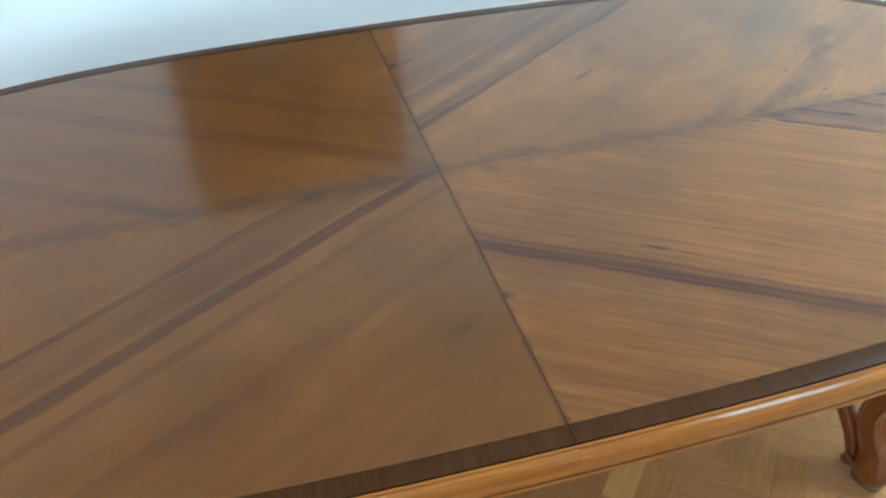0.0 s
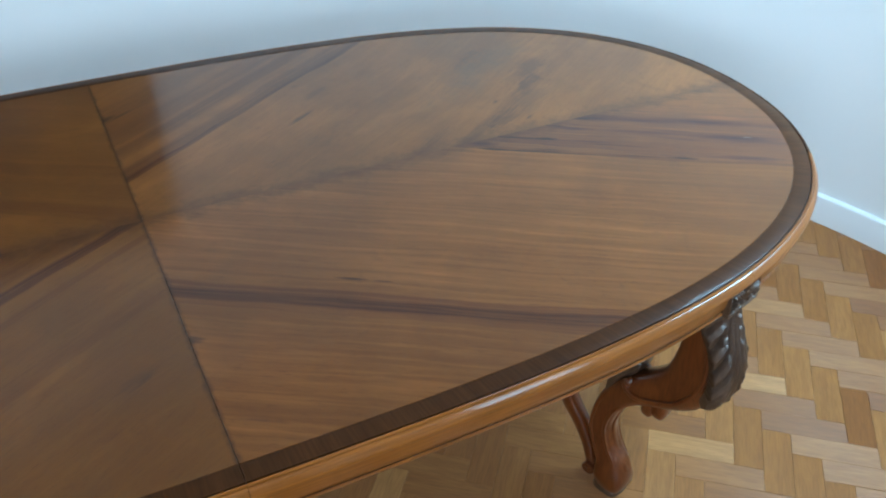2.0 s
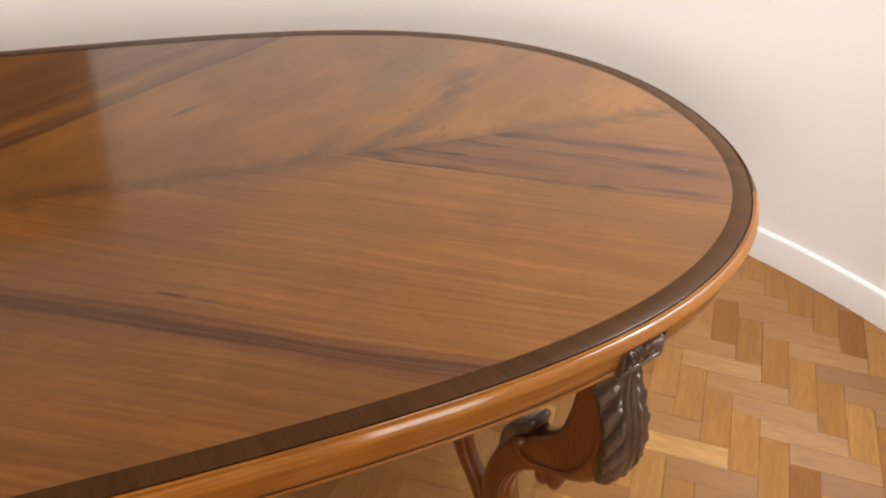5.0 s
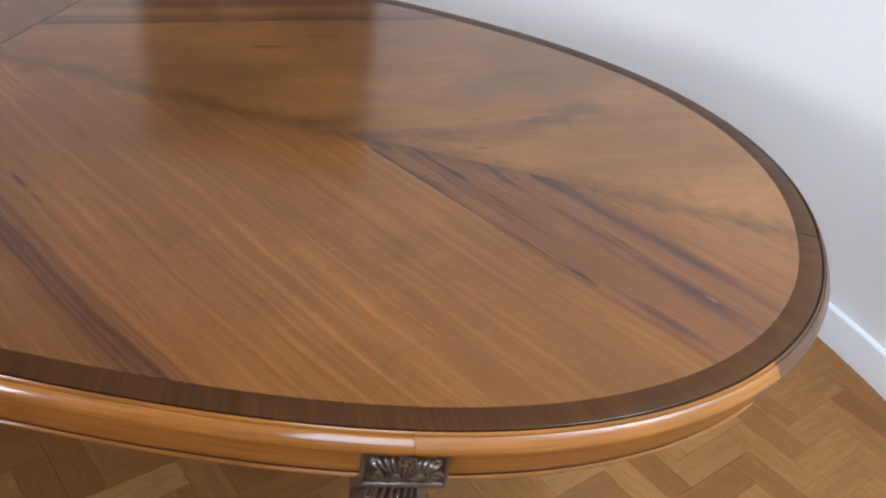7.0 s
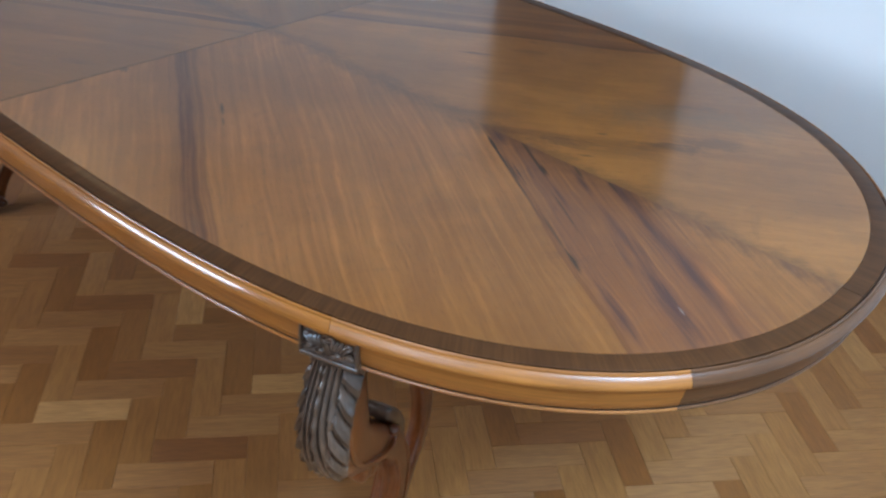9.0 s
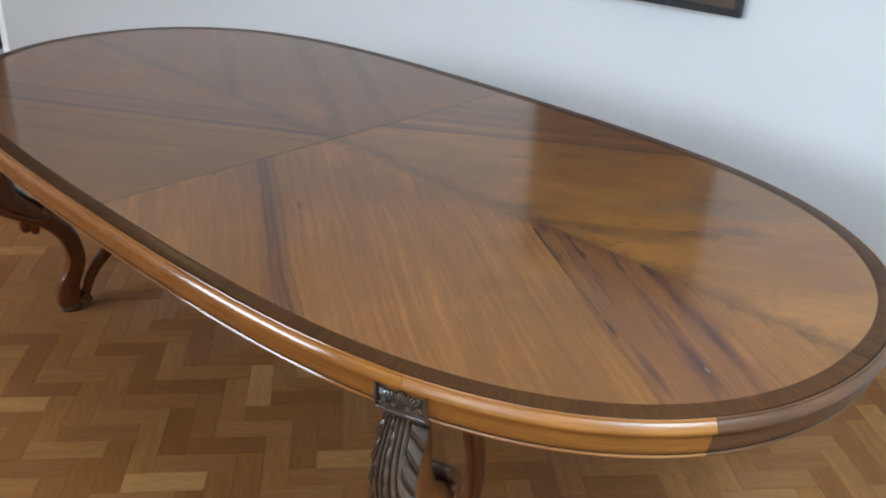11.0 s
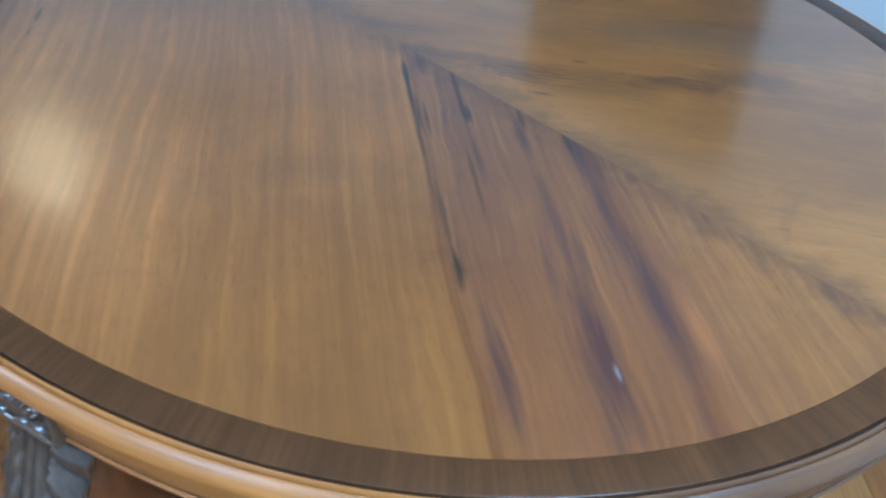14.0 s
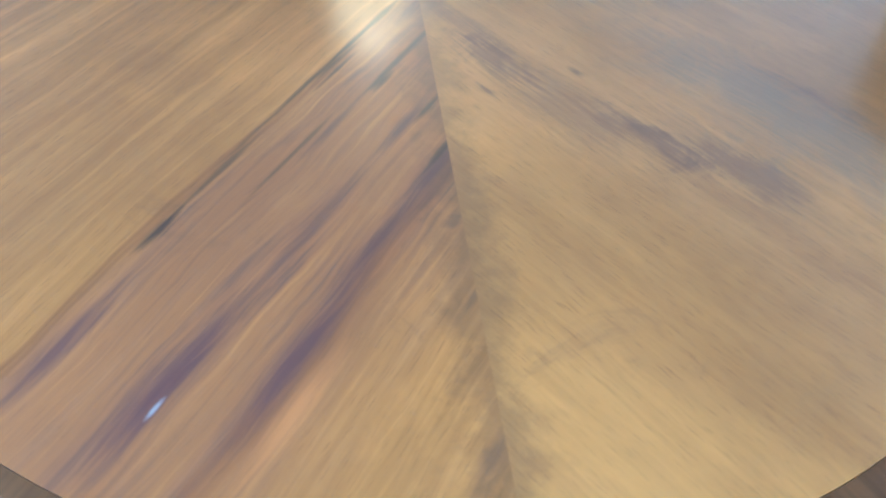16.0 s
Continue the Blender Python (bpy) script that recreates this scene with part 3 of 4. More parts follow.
# place of a leg under the rim, and the way it leans in
LEG_X, LEG_Y = 0.936, 0.633
LEG_IN = Vector((-0.30, 0.954, 0)).normalized()


def leg_frame(sx, sy):
    """The matrix that takes (inward, across, height) to the place of one leg; mirrored legs keep their handedness by sx * sy."""
    d = Vector((sx * LEG_IN.x, -sy * LEG_IN.y, 0))
    n = Vector((d.y, -d.x, 0))
    m = Matrix.Identity(4)
    m.col[0].xyz, m.col[1].xyz, m.col[2].xyz, m.col[3].xyz = d, n, Vector((0, 0, 1)), Vector((sx * LEG_X, sy * LEG_Y, 0))
    return m


def ribbon(bm, line, across=10):
    """A solid limb along a line of (inward, height, half thickness, half width); its section is a rounded oblong."""
    rings = []
    for i, (u, z, h, w) in enumerate(line):
        a, b = line[max(i - 1, 0)], line[min(i + 1, len(line) - 1)]
        tu, tz = b[0] - a[0], b[1] - a[1]
        l = math.hypot(tu, tz) or 1
        nu, nz = -tz / l, tu / l
        ring = []
        for j in range(across * 2):
            f = 2 * math.pi * j / (across * 2)
            c, s = math.cos(f), math.sin(f)
            p, q = math.copysign(abs(c) ** 0.6, c) * h, math.copysign(abs(s) ** 0.5, s) * w
            ring.append((u + nu * p, q, z + nz * p))
        rings.append(ring)
    sweep(bm, rings)


def spline(pts, steps=6):
    out = []
    for i in range(len(pts) - 1):
        p0, p1, p2, p3 = pts[max(i - 1, 0)], pts[i], pts[i + 1], pts[min(i + 2, len(pts) - 1)]
        for s in range(steps):
            t = s / steps
            out.append(tuple(0.5 * (2 * b + (c - a) * t + (2 * a - 5 * b + 4 * c - d) * t * t + (3 * b - a - 3 * c + d) * t ** 3) for a, b, c, d in zip(p0, p1, p2, p3)))
    return out + [pts[-1]]


def leg_part(name, bm, mat, parent, m, label="", soft=45):
    for v in bm.verts:
        v.co.z = v.co.z - 0.025 if v.co.z > 0.30 else v.co.z * 0.275 / 0.30
    bmesh.ops.transform(bm, matrix=m, verts=bm.verts)
    return part(name, bm, mat, parent, label, soft)


def table_leg(table, sx, sy):
    m = leg_frame(sx, sy)
    # knee, S-curved shank and foot in one limb
    body = spline([(0.042, 0.690, 0.030, 0.036), (0.040, 0.645, 0.031, 0.034), (0.034, 0.590, 0.040, 0.035), (0.034, 0.525, 0.050, 0.035), (0.048, 0.464, 0.054, 0.034),
                   (0.092, 0.420, 0.046, 0.032), (0.140, 0.388, 0.038, 0.031), (0.184, 0.350, 0.034, 0.030), (0.214, 0.305, 0.031, 0.028), (0.230, 0.258, 0.029, 0.027), (0.236, 0.215, 0.028, 0.027),
                   (0.230, 0.175, 0.029, 0.027), (0.216, 0.138, 0.030, 0.028), (0.200, 0.105, 0.035, 0.031), (0.193, 0.070, 0.041, 0.035), (0.191, 0.045, 0.041, 0.036), (0.193, 0.025, 0.035, 0.032), (0.195, 0.010, 0.028, 0.027)], 5)
    bm = bmesh.new()
    ribbon(bm, body)
    leg = leg_part("leg", bm, LEG_WOOD, table, m)
    # raised lip round the knee's sides that rolls up beside the scroll, and flutes down the shank
    lip = spline([(0.034, 0.660), (0.022, 0.625), (0.007, 0.578), (0.004, 0.522), (0.018, 0.470), (0.054, 0.420), (0.100, 0.392), (0.144, 0.374), (0.172, 0.382), (0.178, 0.402), (0.166, 0.412)], 5)
    for side in (-1, 1):
        bm = bmesh.new()
        ribbon(bm, [(u, z, 0.0058, 0.0060) for u, z in lip], 5)
        bmesh.ops.translate(bm, vec=(0, side * 0.0325, 0), verts=bm.verts)
        leg_part("bead", bm, LEG_WOOD, leg, m)
        bm = bmesh.new()
        bmesh.ops.create_uvsphere(bm, u_segments=14, v_segments=9, radius=0.0115)
        bmesh.ops.translate(bm, vec=(0.168, side * 0.031, 0.404), verts=bm.verts)
        leg_part("knob", bm, LEG_WOOD, leg, m)
        for shift in (-0.62, 0.66):
            bm = bmesh.new()
            run = [(u, z, h) for u, z, h, w in body if 0.075 < z < 0.335]
            edge = []
            for i, (u, z, h) in enumerate(run):
                a, b = run[max(i - 1, 0)], run[min(i + 1, len(run) - 1)]
                l = math.hypot(b[0] - a[0], b[1] - a[1])
                nu, nz = (b[1] - a[1]) / l, -(b[0] - a[0]) / l
                fade = min(1.0, (i + 1) / 5, (len(run) - i) / 5)
                edge.append((u + nu * h * shift, z + nz * h * shift, 0.0045 * fade, 0.0045 * fade))
            ribbon(bm, edge, 5)
            bmesh.ops.translate(bm, vec=(0, side * 0.0245, 0), verts=bm.verts)
            leg_part("bead", bm, LEG_WOOD, leg, m)
    # ridge down the shank's outer face
    bm = bmesh.new()
    ribbon(bm, [(u - h * 0.96, z, 0.005, 0.007) for u, z, h, w in body if 0.085 < z < 0.30], 6)
    leg_part("ridge", bm, LEG_WOOD, leg, m)
    bm = bmesh.new()
    ribbon(bm, spline([(0.194, 0.026, 0.030, 0.028), (0.195, 0.020, 0.034, 0.031), (0.195, 0.012, 0.035, 0.032), (0.195, 0.004, 0.034, 0.031), (0.195, 0.0003, 0.030, 0.028)], 4), 8)
    leg_part("foot_cap", bm, CARVED, leg, m, "dark foot cap")
    # inner scroll that rolls over above the shank
    bm = bmesh.new()
    ribbon(bm, spline([(0.222, 0.335, 0.012, 0.024), (0.216, 0.372, 0.014, 0.026), (0.202, 0.400, 0.015, 0.028), (0.184, 0.420, 0.016, 0.030), (0.168, 0.438, 0.014, 0.029), (0.158, 0.454, 0.009, 0.026), (0.156, 0.461, 0.004, 0.020)], 5), 8)
    leg_part("scroll", bm, CARVED, leg, m, "dark carved scroll")
    # inner limb of the leg that swings out and rises to the rail
    bm = bmesh.new()
    ribbon(bm, spline([(0.242, 0.030, 0.012, 0.018), (0.254, 0.070, 0.014, 0.018), (0.270, 0.115, 0.016, 0.018), (0.300, 0.165, 0.018, 0.018), (0.336, 0.212, 0.020, 0.018), (0.354, 0.262, 0.022, 0.018), (0.352, 0.330, 0.023, 0.018), (0.328, 0.410, 0.022, 0.018), (0.300, 0.490, 0.021, 0.019), (0.287, 0.580, 0.022, 0.020), (0.290, 0.690, 0.028, 0.022)], 5), 8)
    brace = leg_part("brace", bm, LEG_WOOD, leg, m)
    for side in (-1, 1):
        bm = bmesh.new()
        curl = [(0.250 + (0.017 - 0.0007 * i) * math.cos(1.2 + 0.55 * i), 0.040 + (0.017 - 0.0007 * i) * math.sin(1.2 + 0.55 * i), 0.005, 0.006) for i in range(20)]
        ribbon(bm, curl, 5)
        bmesh.ops.translate(bm, vec=(0, side * 0.020, 0), verts=bm.verts)
        leg_part("foot_curl", bm, LEG_WOOD, leg, m)
    # twin drops under the knee
    for u0, z0, r in ((0.100, 0.340, 0.017), (0.126, 0.330, 0.015)):
        bm = bmesh.new()
        ribbon(bm, spline([(u0 - 0.002, z0 + 0.032, r, 0.020), (u0, z0 + 0.006, r * 1.02, 0.020), (u0 + 0.001, z0 - 0.008, r * 0.75, 0.015), (u0 + 0.001, z0 - 0.016, 0.003, 0.004)], 4), 8)
        leg_part("drop", bm, LEG_WOOD, leg, m)
    capital(leg, m @ Matrix.Translation((-0.0040, 0.008, 0.728)) @ Matrix.Diagonal((1, 1, 0.863, 1)) @ Matrix.Translation((0, 0, -0.724)))
    acanthus(leg, m)
    # frame rail under the top, from the knee to the brace
    bm = bmesh.new()
    box(bm, 0.04, 0.34, -0.03, 0.03, 0.690, 0.736, 0.004)
    leg_part("rail", bm, LEG_WOOD, leg, m)
    return leg


def capital(leg, m):
    """Carved block on the apron: upright petals over a row of scrolls and a ledge."""
    bm = bmesh.new()
    box(bm, -0.010, 0.030, -0.047, 0.047, 0.682, 0.7490, 0.002)
    cap = leg_part("capital", bm, CARVED, leg, m, "dark carved capital")
    bm = bmesh.new()
    box(bm, -0.0155, 0.020, -0.050, 0.050, 0.676, 0.686, 0.003)
    leg_part("ledge", bm, CARVED, leg, m)
    for side in (-1, 1):
        bm = bmesh.new()
        box(bm, -0.015, 0.020, side * 0.0475 - 0.003, side * 0.0475 + 0.003, 0.684, 0.7485, 0.002)
        leg_part("edge_fillet", bm, CARVED, leg, m)
    # fan of petals that rises from the ledge, longer towards the sides
    for i in range(11):
        f = (i - 5) / 5
        a = radians(58 * f)
        reach = 0.040 + 0.010 * abs(f)
        bm = bmesh.new()
        rings = []
        for t, w in ((0.0, 0.0016), (0.25, 0.0032), (0.5, 0.0046), (0.75, 0.0050), (0.92, 0.0036), (1.0, 0.0010)):
            bend = a * (0.45 + 0.55 * t)
            cy, cz = 0.020 * f + math.sin(bend) * reach * t * 0.50, 0.690 + math.cos(bend * 0.7) * reach * t
            rings.append([(-0.0095 - max(0.0, math.sin(g)) * w * 1.7 - 0.0035 * t * t, cy + math.cos(g) * w * math.cos(a), cz - math.cos(g) * w * math.sin(a) * 0.7) for g in (2 * math.pi * j / 8 for j in range(8))])
        sweep(bm, rings)
        leg_part("petal", bm, CARVED, leg, m)
    # rolled volutes and round berries over the petals
    for cy, r, cz in ((0.0, 0.0105, 0.730), (-0.033, 0.0090, 0.703), (0.033, 0.0090, 0.703), (-0.013, 0.0072, 0.700), (0.013, 0.0072, 0.700)):
        bm = bmesh.new()
        turn = 1 if cy >= 0 else -1
        line = [(cy + turn * r * (1 - k / 26) * math.cos(k * 0.48), cz + r * (1 - k / 26) * math.sin(k * 0.48)) for k in range(22)]
        sweep(bm, [[(-0.0165 - 0.0040 * math.sin(f), y + 0.0026 * math.cos(f), z + 0.0016 * math.cos(f)) for f in (2 * math.pi * j / 6 for j in range(6))] for y, z in line])
        leg_part("volute", bm, CARVED, leg, m)
        bm = bmesh.new()
        bmesh.ops.create_uvsphere(bm, u_segments=10, v_segments=7, radius=0.0038)
        bmesh.ops.translate(bm, vec=(-0.0165, cy, cz), verts=bm.verts)
        leg_part("berry", bm, CARVED, leg, m)
    for cy, cz in ((0.036, 0.727), (-0.036, 0.727), (0.024, 0.718), (-0.024, 0.718)):
        bm = bmesh.new()
        bmesh.ops.create_uvsphere(bm, u_segments=10, v_segments=7, radius=0.0050)
        bmesh.ops.translate(bm, vec=(-0.0125, cy, cz), verts=bm.verts)
        leg_part("berry", bm, CARVED, leg, m)
    return cap


def acanthus(leg, m):
    """Leaf laid over the knee: strands that part from the middle rib and curl out into lobes down both sides."""
    front = spline([(-0.006, 0.692), (-0.011, 0.668), (-0.022, 0.635), (-0.037, 0.595), (-0.043, 0.550), (-0.038, 0.508), (-0.022, 0.470), (0.000, 0.440)], 14)
    n = len(front)
    bm = bmesh.new()
    rings = []
    for i, (u, z) in enumerate(front):
        a, b = front[max(i - 1, 0)], front[min(i + 1, n - 1)]
        tu, tz = b[0] - a[0], b[1] - a[1]
        l = math.hypot(tu, tz)
        nu, nz = tz / l, -tu / l
        s_ = i / (n - 1)
        taper = 1.0 if s_ < 0.62 else math.sqrt(max(0.0, 1 - ((s_ - 0.62) / 0.385) ** 2))
        back = 0.040 * (1 - s_) ** 1.2 + 0.012
        ring = []
        for j in range(65):
            f = -1 + 2 * j / 64
            g = abs(f)
            lobe = 7.5 * s_ + 2.6 * (1 - g) + (0.25 if f > 0 else 0.0)
            blend = min(1.0, max(0.0, (g - 0.40 - 0.15 * (1 - s_)) / 0.16))
            blend = blend * blend * (3 - 2 * blend)
            part_line = abs(f + 0.11 * math.sin(5.2 * s_ - 0.6)) * (1.15 - 0.75 * s_ ** 0.8)
            lengthwise = 2 * abs(math.sin(math.pi * part_line * 5.5)) ** 0.55 - 1
            saw = lobe % 1.0
            curl = 2 * math.sin(math.pi * saw) ** 0.5 - 1 - 0.5 * saw
            vein = 2 * abs(math.sin(3 * math.pi * lobe)) ** 0.6 - 1
            h = (1 - blend) * lengthwise * 0.0062 + blend * (0.0080 * curl + 0.0036 * vein) + 0.0045 * (1 - f * f)
            if g < 0.10:
                h += 0.0022 + 0.0016 * math.sin(2 * math.pi * 9 * s_)
            wid = 0.046 * taper * (1 + 0.09 * curl * blend)
            lift = h * (1 if s_ < 0.9 else (1 - s_) * 10)
            ring.append((u + nu * lift + back * g ** 2.6, f * wid, z + nz * lift - 0.008 * g * s_))
        rings.append(ring + [(u + back + 0.012, 0.88 * 0.046 * taper, z), (u + back + 0.012, -0.88 * 0.046 * taper, z)])
    sweep(bm, rings[:-1])
    return leg_part("acanthus_leaf", bm, CARVED, leg, m, "dark carved acanthus leaf", 60)


table = dining_table()
for sx, sy in ((1, -1), (1, 1), (-1, -1), (-1, 1)):
    table_leg(table, sx, sy)

# ---- picture on the wall ----


def picture():
    z0, z1 = 0.935, 1.885
    a = math.atan2(1.744 - 1.650, 0.84)
    ob = thing("framed_picture", (-0.146, 1.678, -0.025), "dark brown picture in a narrow black frame on the wall", "picture")
    ob.rotation_euler = (0, 0, a)
    h, f = 0.423, 0.028
    for n, d in (("frame_bar", (-h, h, -0.03, 0.0, z0, z0 + f)), ("frame_bar", (-h, h, -0.03, 0.0, z1 - f, z1)),
                 ("frame_bar", (-h, -h + f, -0.03, 0.0, z0 + f, z1 - f)), ("frame_bar", (h - f, h, -0.03, 0.0, z0 + f, z1 - f))):
        bm = bmesh.new()
        box(bm, *d, 0.004)
        part(n, bm, BLACK, ob, soft=0)
    m, nt, p = material("painted_canvas")
    k = Net(nt)
    x, y, z = k.split(k.coords())
    n1 = k.noise(k.join(k.math("MULTIPLY", x, 3.0), 0.0, k.math("MULTIPLY", z, 5.0)), 1.0, 5.0, 0.6, 0.6)
    col = k.ramp(n1, [(0.30, (0.012, 0.009, 0.008)), (0.48, (0.035, 0.020, 0.012)), (0.62, (0.060, 0.034, 0.018)), (0.78, (0.10, 0.07, 0.045))])
    glow = k.math("MULTIPLY", k.ramp(x, [(0.0, 0.0), (0.30, 1.0)]), k.ramp(k.math("SUBTRACT", 1.7, z), [(0.05, 0.0), (0.45, 1.0)]))
    col = k.mix(k.math("MULTIPLY", glow, k.ramp(n1, [(0.38, 0.15), (0.60, 0.9)])), col, (0.145, 0.080, 0.036))
    k.put(p.inputs["Base Color"], col)
    p.inputs["Roughness"].default_value = 0.45
    bm = bmesh.new()
    box(bm, -h + f - 0.004, h - f + 0.004, -0.016, -0.006, z0 + f - 0.004, z1 - f + 0.004)
    canvas = part("canvas", bm, m, ob, soft=0)
    for i, (px, za, zb) in enumerate(((-0.125, 1.20, 1.33), (-0.085, 1.17, 1.36), (-0.040, 1.19, 1.34), (0.010, 1.22, 1.30), (0.060, 1.18, 1.27))):
        bm = bmesh.new()
        rings = []
        for s_ in range(9):
            f = s_ / 8
            w = 0.006 * math.sin(math.pi * (0.08 + 0.84 * f)) + 0.001
            cx = px + 0.010 * math.sin(2.6 * f + i)
            z = za + (zb - za) * f
            rings.append([(cx - w, -0.0162, z), (cx, -0.0178, z), (cx + w, -0.0162, z)])
        sweep(bm, rings, caps=False)
        part("brush_stroke", bm, STROKE, canvas, "pale grey paint stroke")
    return ob


picture()


def cabinet():
    """Low white cabinet past the end of the curved wall, with a dark board standing behind it."""
    ob = thing("low_cabinet", (-2.72, 0.18, 0), "low white cabinet with a plain top", "cabinet")
    for n, d in (("body", (-0.20, 0.20, -0.38, 0.34, 0.06, 0.347)), ("top", (-0.22, 0.22, -0.40, 0.36, 0.347, 0.373)), ("plinth", (-0.18, 0.18, -0.36, 0.32, 0.0, 0.06))):
        bm = bmesh.new()
        box(bm, *d, 0.004)
        part(n, bm, TRIM, ob, soft=0)
    for y0, y1 in ((-0.375, -0.023), (-0.017, 0.335)):
        bm = bmesh.new()
        box(bm, 0.201, 0.217, y0, y1, 0.075, 0.340, 0.003)
        door = part("door", bm, TRIM, ob, soft=0)
        bm = bmesh.new()
        box(bm, 0.217, 0.230, (y0 + y1) / 2 - 0.04, (y0 + y1) / 2 + 0.04, 0.290, 0.300, 0.003)
        part("handle", bm, BLACK, door, soft=0)
    board = thing("dark_board", (-2.90, 0.18, 0.373), "charcoal board leaning upright on the low cabinet", "board")
    bm = bmesh.new()
    box(bm, -0.012, 0.012, -0.38, 0.34, 0.0, 0.95, 0.004)
    part("panel", bm, DARK_WALL, board, soft=0)
    hoop = thing("ceramic_hoop", (-2.74, 0.095, 0.373), "pale teal glazed ceramic arch ornament", "ornament")
    bm = bmesh.new()
    rings = []
    for i in range(25):
        a = math.pi * i / 24
        r = 0.016 + 0.006 * math.sin(a)
        c, s = math.cos(a), math.sin(a)
        rings.append([(0.8 * r * math.sin(f), (0.105 + r * math.cos(f)) * c, (0.185 + r * math.cos(f)) * s) for f in (2 * math.pi * j / 12 for j in range(12))])
    sweep(bm, rings)
    part("arch", bm, TEAL, hoop)
    bowl = thing("ceramic_bowl", (-2.58, -0.075, 0.373), "small white glazed ceramic bowl on the cabinet", "bowl")
    bm = bmesh.new()
    rings = []
    for z, r in ((0.001, 0.03), (0.006, 0.032), (0.012, 0.045), (0.045, 0.068), (0.080, 0.076), (0.080, 0.071), (0.045, 0.062), (0.018, 0.04), (0.012, 0.003)):
        rings.append([(r * math.cos(2 * math.pi * j / 24), r * math.sin(2 * math.pi * j / 24), z) for j in range(24)])
    sweep(bm, rings)
    part("shell", bm, CERAMIC, bowl)


cabinet()


def wall_lamp():
    ang = radians(161.8)
    px, py = CX + RW * math.cos(ang), CY + RW * math.sin(ang)
    ob = thing("wall_lamp", (px, py, 2.195), "warm glowing wall lamp with a frosted bowl", "lamp")
    ob.rotation_euler = (0, 0, ang + math.pi)
    bm = bmesh.new()
    rings = []
    for z, r in ((-0.14, 0.005), (-0.13, 0.07), (-0.07, 0.13), (0.0, 0.165), (0.05, 0.17), (0.05, 0.16), (0.0, 0.155), (-0.07, 0.12), (-0.125, 0.06), (-0.13, 0.004)):
        rings.append([(0.28 + r * math.cos(2 * math.pi * j / 24), r * math.sin(2 * math.pi * j / 24), z) for j in range(24)])
    sweep(bm, rings)
    part("shade", bm, LAMP_GLOW, ob, "warm frosted glass bowl")
    bm = bmesh.new()
    box(bm, 0.0, 0.02, -0.05, 0.05, -0.07, 0.07, 0.006)
    plate = part("wall_plate", bm, TRIM, ob, soft=0)
    bm = bmesh.new()
    box(bm, 0.018, 0.20, -0.012, 0.012, -0.06, -0.036, 0.004)
    part("arm", bm, TRIM, ob, soft=0)
    return ob


wall_lamp()
bulb = bpy.data.lights.new("wall_lamp_bulb", "POINT")
bulb.energy, bulb.color, bulb.shadow_soft_size = 10, (1.0, 0.64, 0.32), 0.09
bulb_ob = new("wall_lamp_bulb", bulb)
bulb_ob.location = (CX + (RW - 0.28) * math.cos(radians(161.8)), CY + (RW - 0.28) * math.sin(radians(161.8)), 2.295)

# ---- parquet, last ----
BL, BW, TURN = 0.2106, 0.0702, 50.0


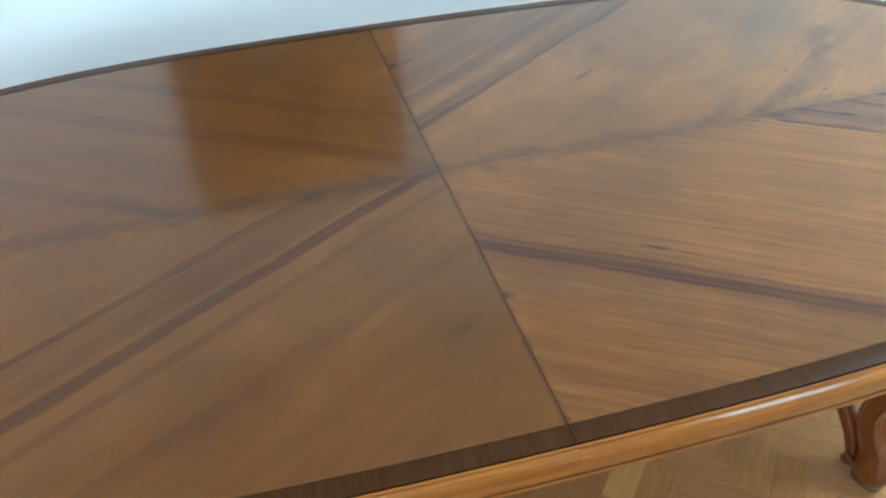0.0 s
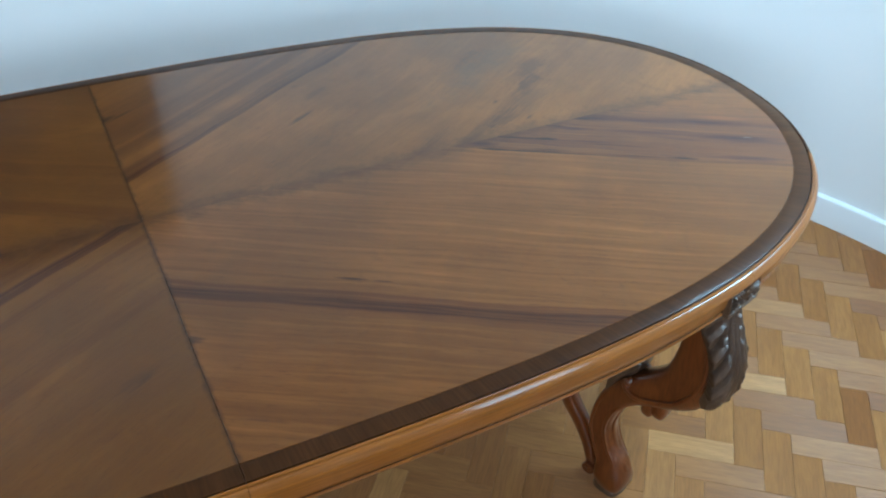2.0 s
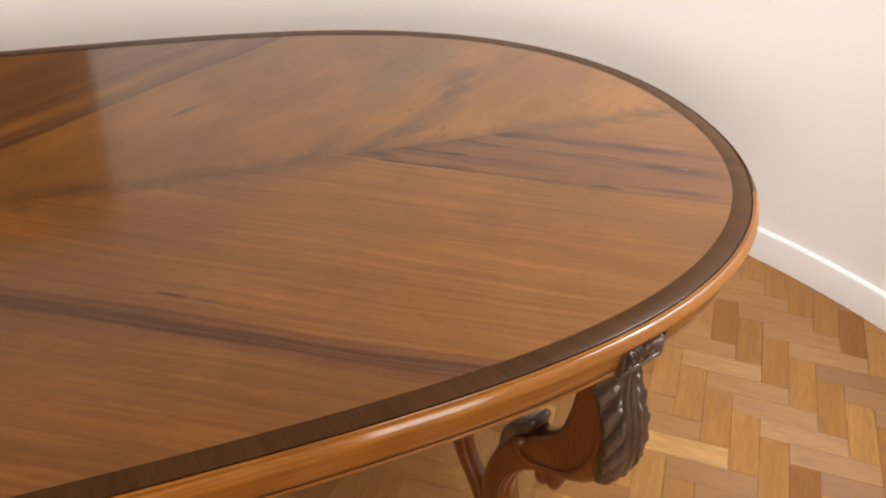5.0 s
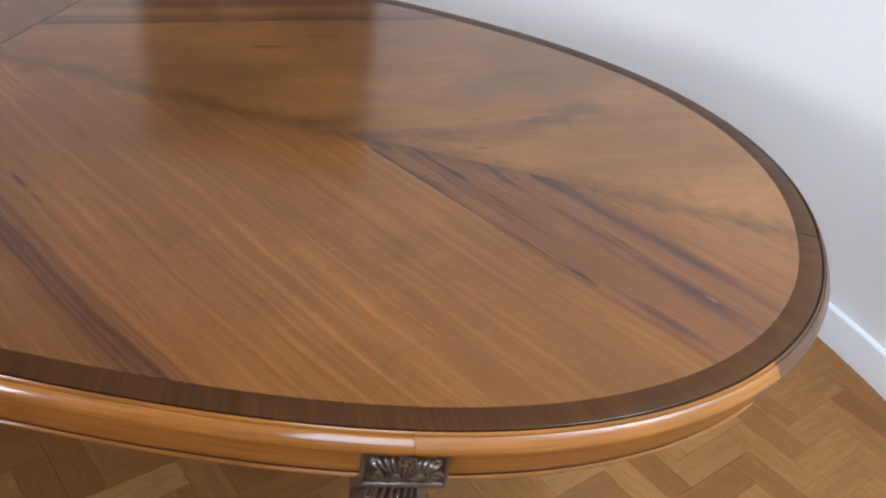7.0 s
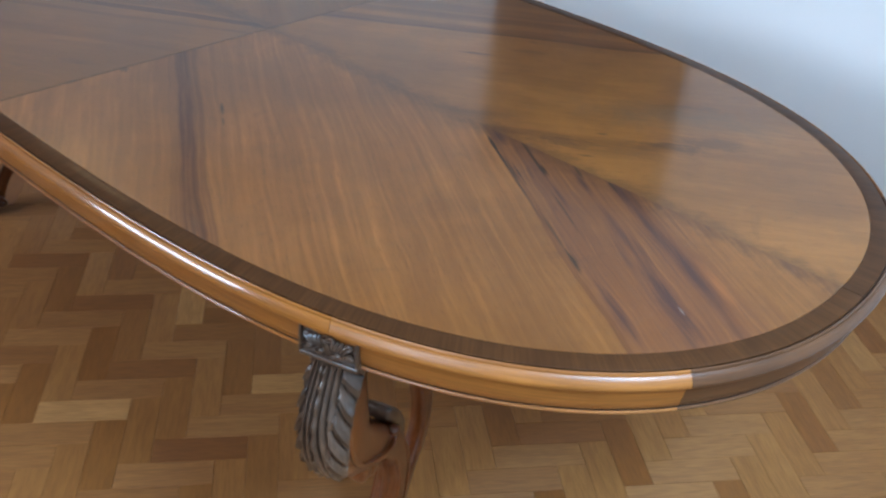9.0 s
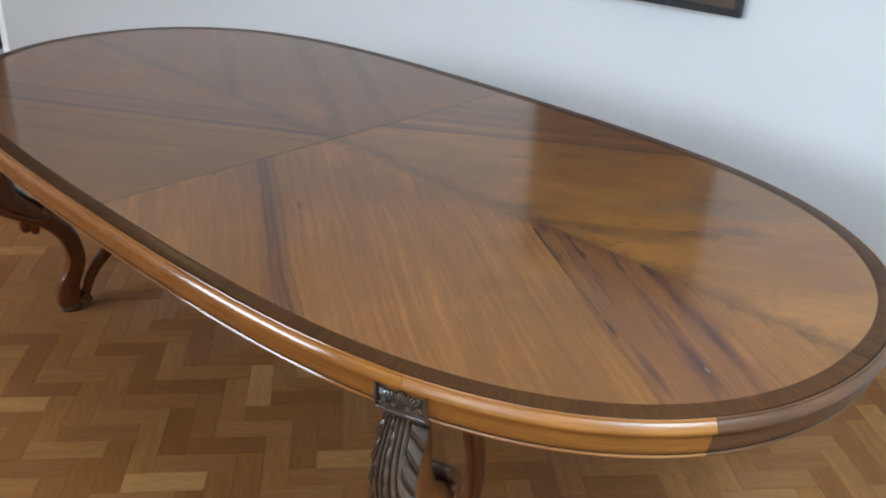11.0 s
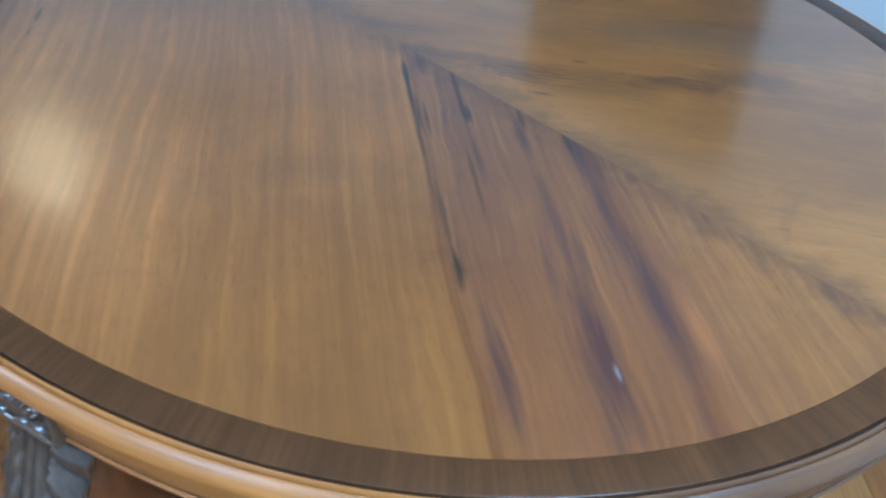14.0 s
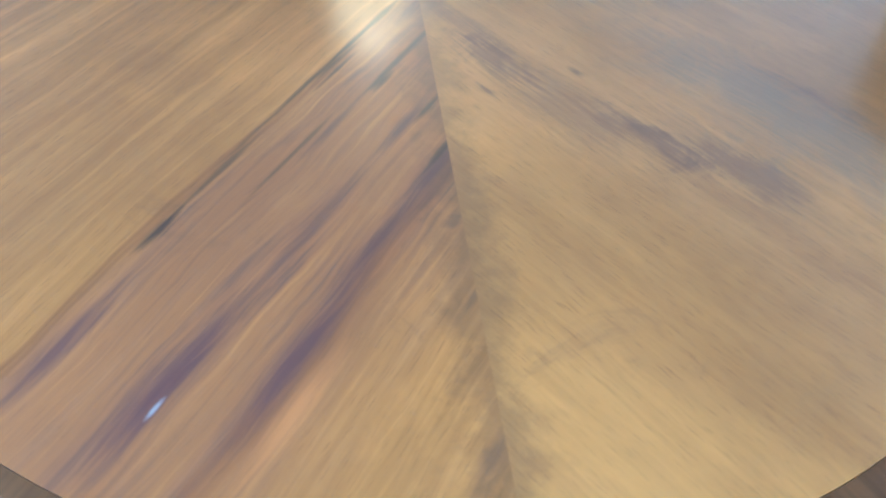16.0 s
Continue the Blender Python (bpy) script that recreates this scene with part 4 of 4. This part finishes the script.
def block_mesh():
    bm = bmesh.new()
    uv = bm.loops.layers.uv.verify()
    g, c, z = 0.0002, 0.0004, 0.0
    lo = [(-BL / 2 + g, -BW / 2 + g), (BL / 2 - g, -BW / 2 + g), (BL / 2 - g, BW / 2 - g), (-BL / 2 + g, BW / 2 - g)]
    hi = [(x - math.copysign(c, x), y - math.copysign(c, y)) for x, y in lo]
    vl = [bm.verts.new((*p, -0.004)) for p in lo]
    vm = [bm.verts.new((*p, z - 0.0008)) for p in lo]
    vh = [bm.verts.new((*p, z)) for p in hi]
    bm.faces.new(vh)
    for i in range(4):
        j = (i + 1) % 4
        bm.faces.new((vm[i], vm[j], vh[j], vh[i]))
        bm.faces.new((vl[i], vl[j], vm[j], vm[i]))
    for f in bm.faces:
        for loop in f.loops:
            loop[uv].uv = loop.vert.co.xy
    me = bpy.data.meshes.new("parquet_block")
    bm.to_mesh(me)
    bm.free()
    me.materials.append(PARQUET)
    return me


def parquet():
    me = block_mesh()
    co = np.array([v.co[:] for v in me.vertices])
    faces = [tuple(f.vertices) for f in me.polygons]
    uvs = np.array([d.uv[:] for d in me.uv_layers[0].data])
    ca, sa = math.cos(radians(TURN)), math.sin(radians(TURN))
    near, far = [], []
    for i in range(-90, 91):
        for j in range(-30, 31):
            ox, oy = i + 3 * j, i - 3 * j
            for cx, cy, quarter in ((ox + 1.5, oy + 0.5, 0), (ox + 3.5, oy - 0.5, 1)):
                px, py = cx * BW, cy * BW
                x, y = PX + px * ca - py * sa, PY + px * sa + py * ca
                if not (XW < x < CX + RW + 0.1 and YS < y < 2.05):
                    continue
                if math.hypot(x - CX, y - CY) > RW + 0.1 and y > CY and x > -2.2:
                    continue
                shown = (0.7 < x < 2.3 and -1.0 < y < 1.4) or (-1.2 < x <= 0.7 and -1.0 < y < -0.1)
                (near if shown else far).append((x, y, quarter))
    near.sort(key=lambda b: math.hypot(b[0] - 1.2, b[1] + 0.4))
    near, far = near[:300], far + near[300:]
    for x, y, quarter in near:
        ob = new("parquet_block", me)
        ob.parent = floor_ob
        ob.matrix_local = pose(x, y, random.uniform(-0.0004, 0.0004), 0, 0, TURN + 90 * quarter + 180 * random.randint(0, 1))
    verts, polys, uv = [], [], []
    for x, y, quarter in far:
        a = radians(TURN + 90 * quarter)
        c, s = math.cos(a), math.sin(a)
        base = len(verts)
        dz = random.uniform(-0.0004, 0.0004)
        verts += [(x + p[0] * c - p[1] * s, y + p[0] * s + p[1] * c, p[2] + dz) for p in co]
        polys += [tuple(base + v for v in f) for f in faces]
        uv.append(uvs)
    rest = bpy.data.meshes.new("parquet_field")
    rest.from_pydata(verts, [], polys)
    layer = rest.uv_layers.new(name="UVMap")
    layer.data.foreach_set("uv", np.concatenate(uv).ravel())
    rest.materials.append(PARQUET)
    ob = new("parquet_field", rest)
    ob.parent = floor_ob
    tagged(ob, kind="stuff")


PX, PY = 0.0062, -0.0821
parquet()
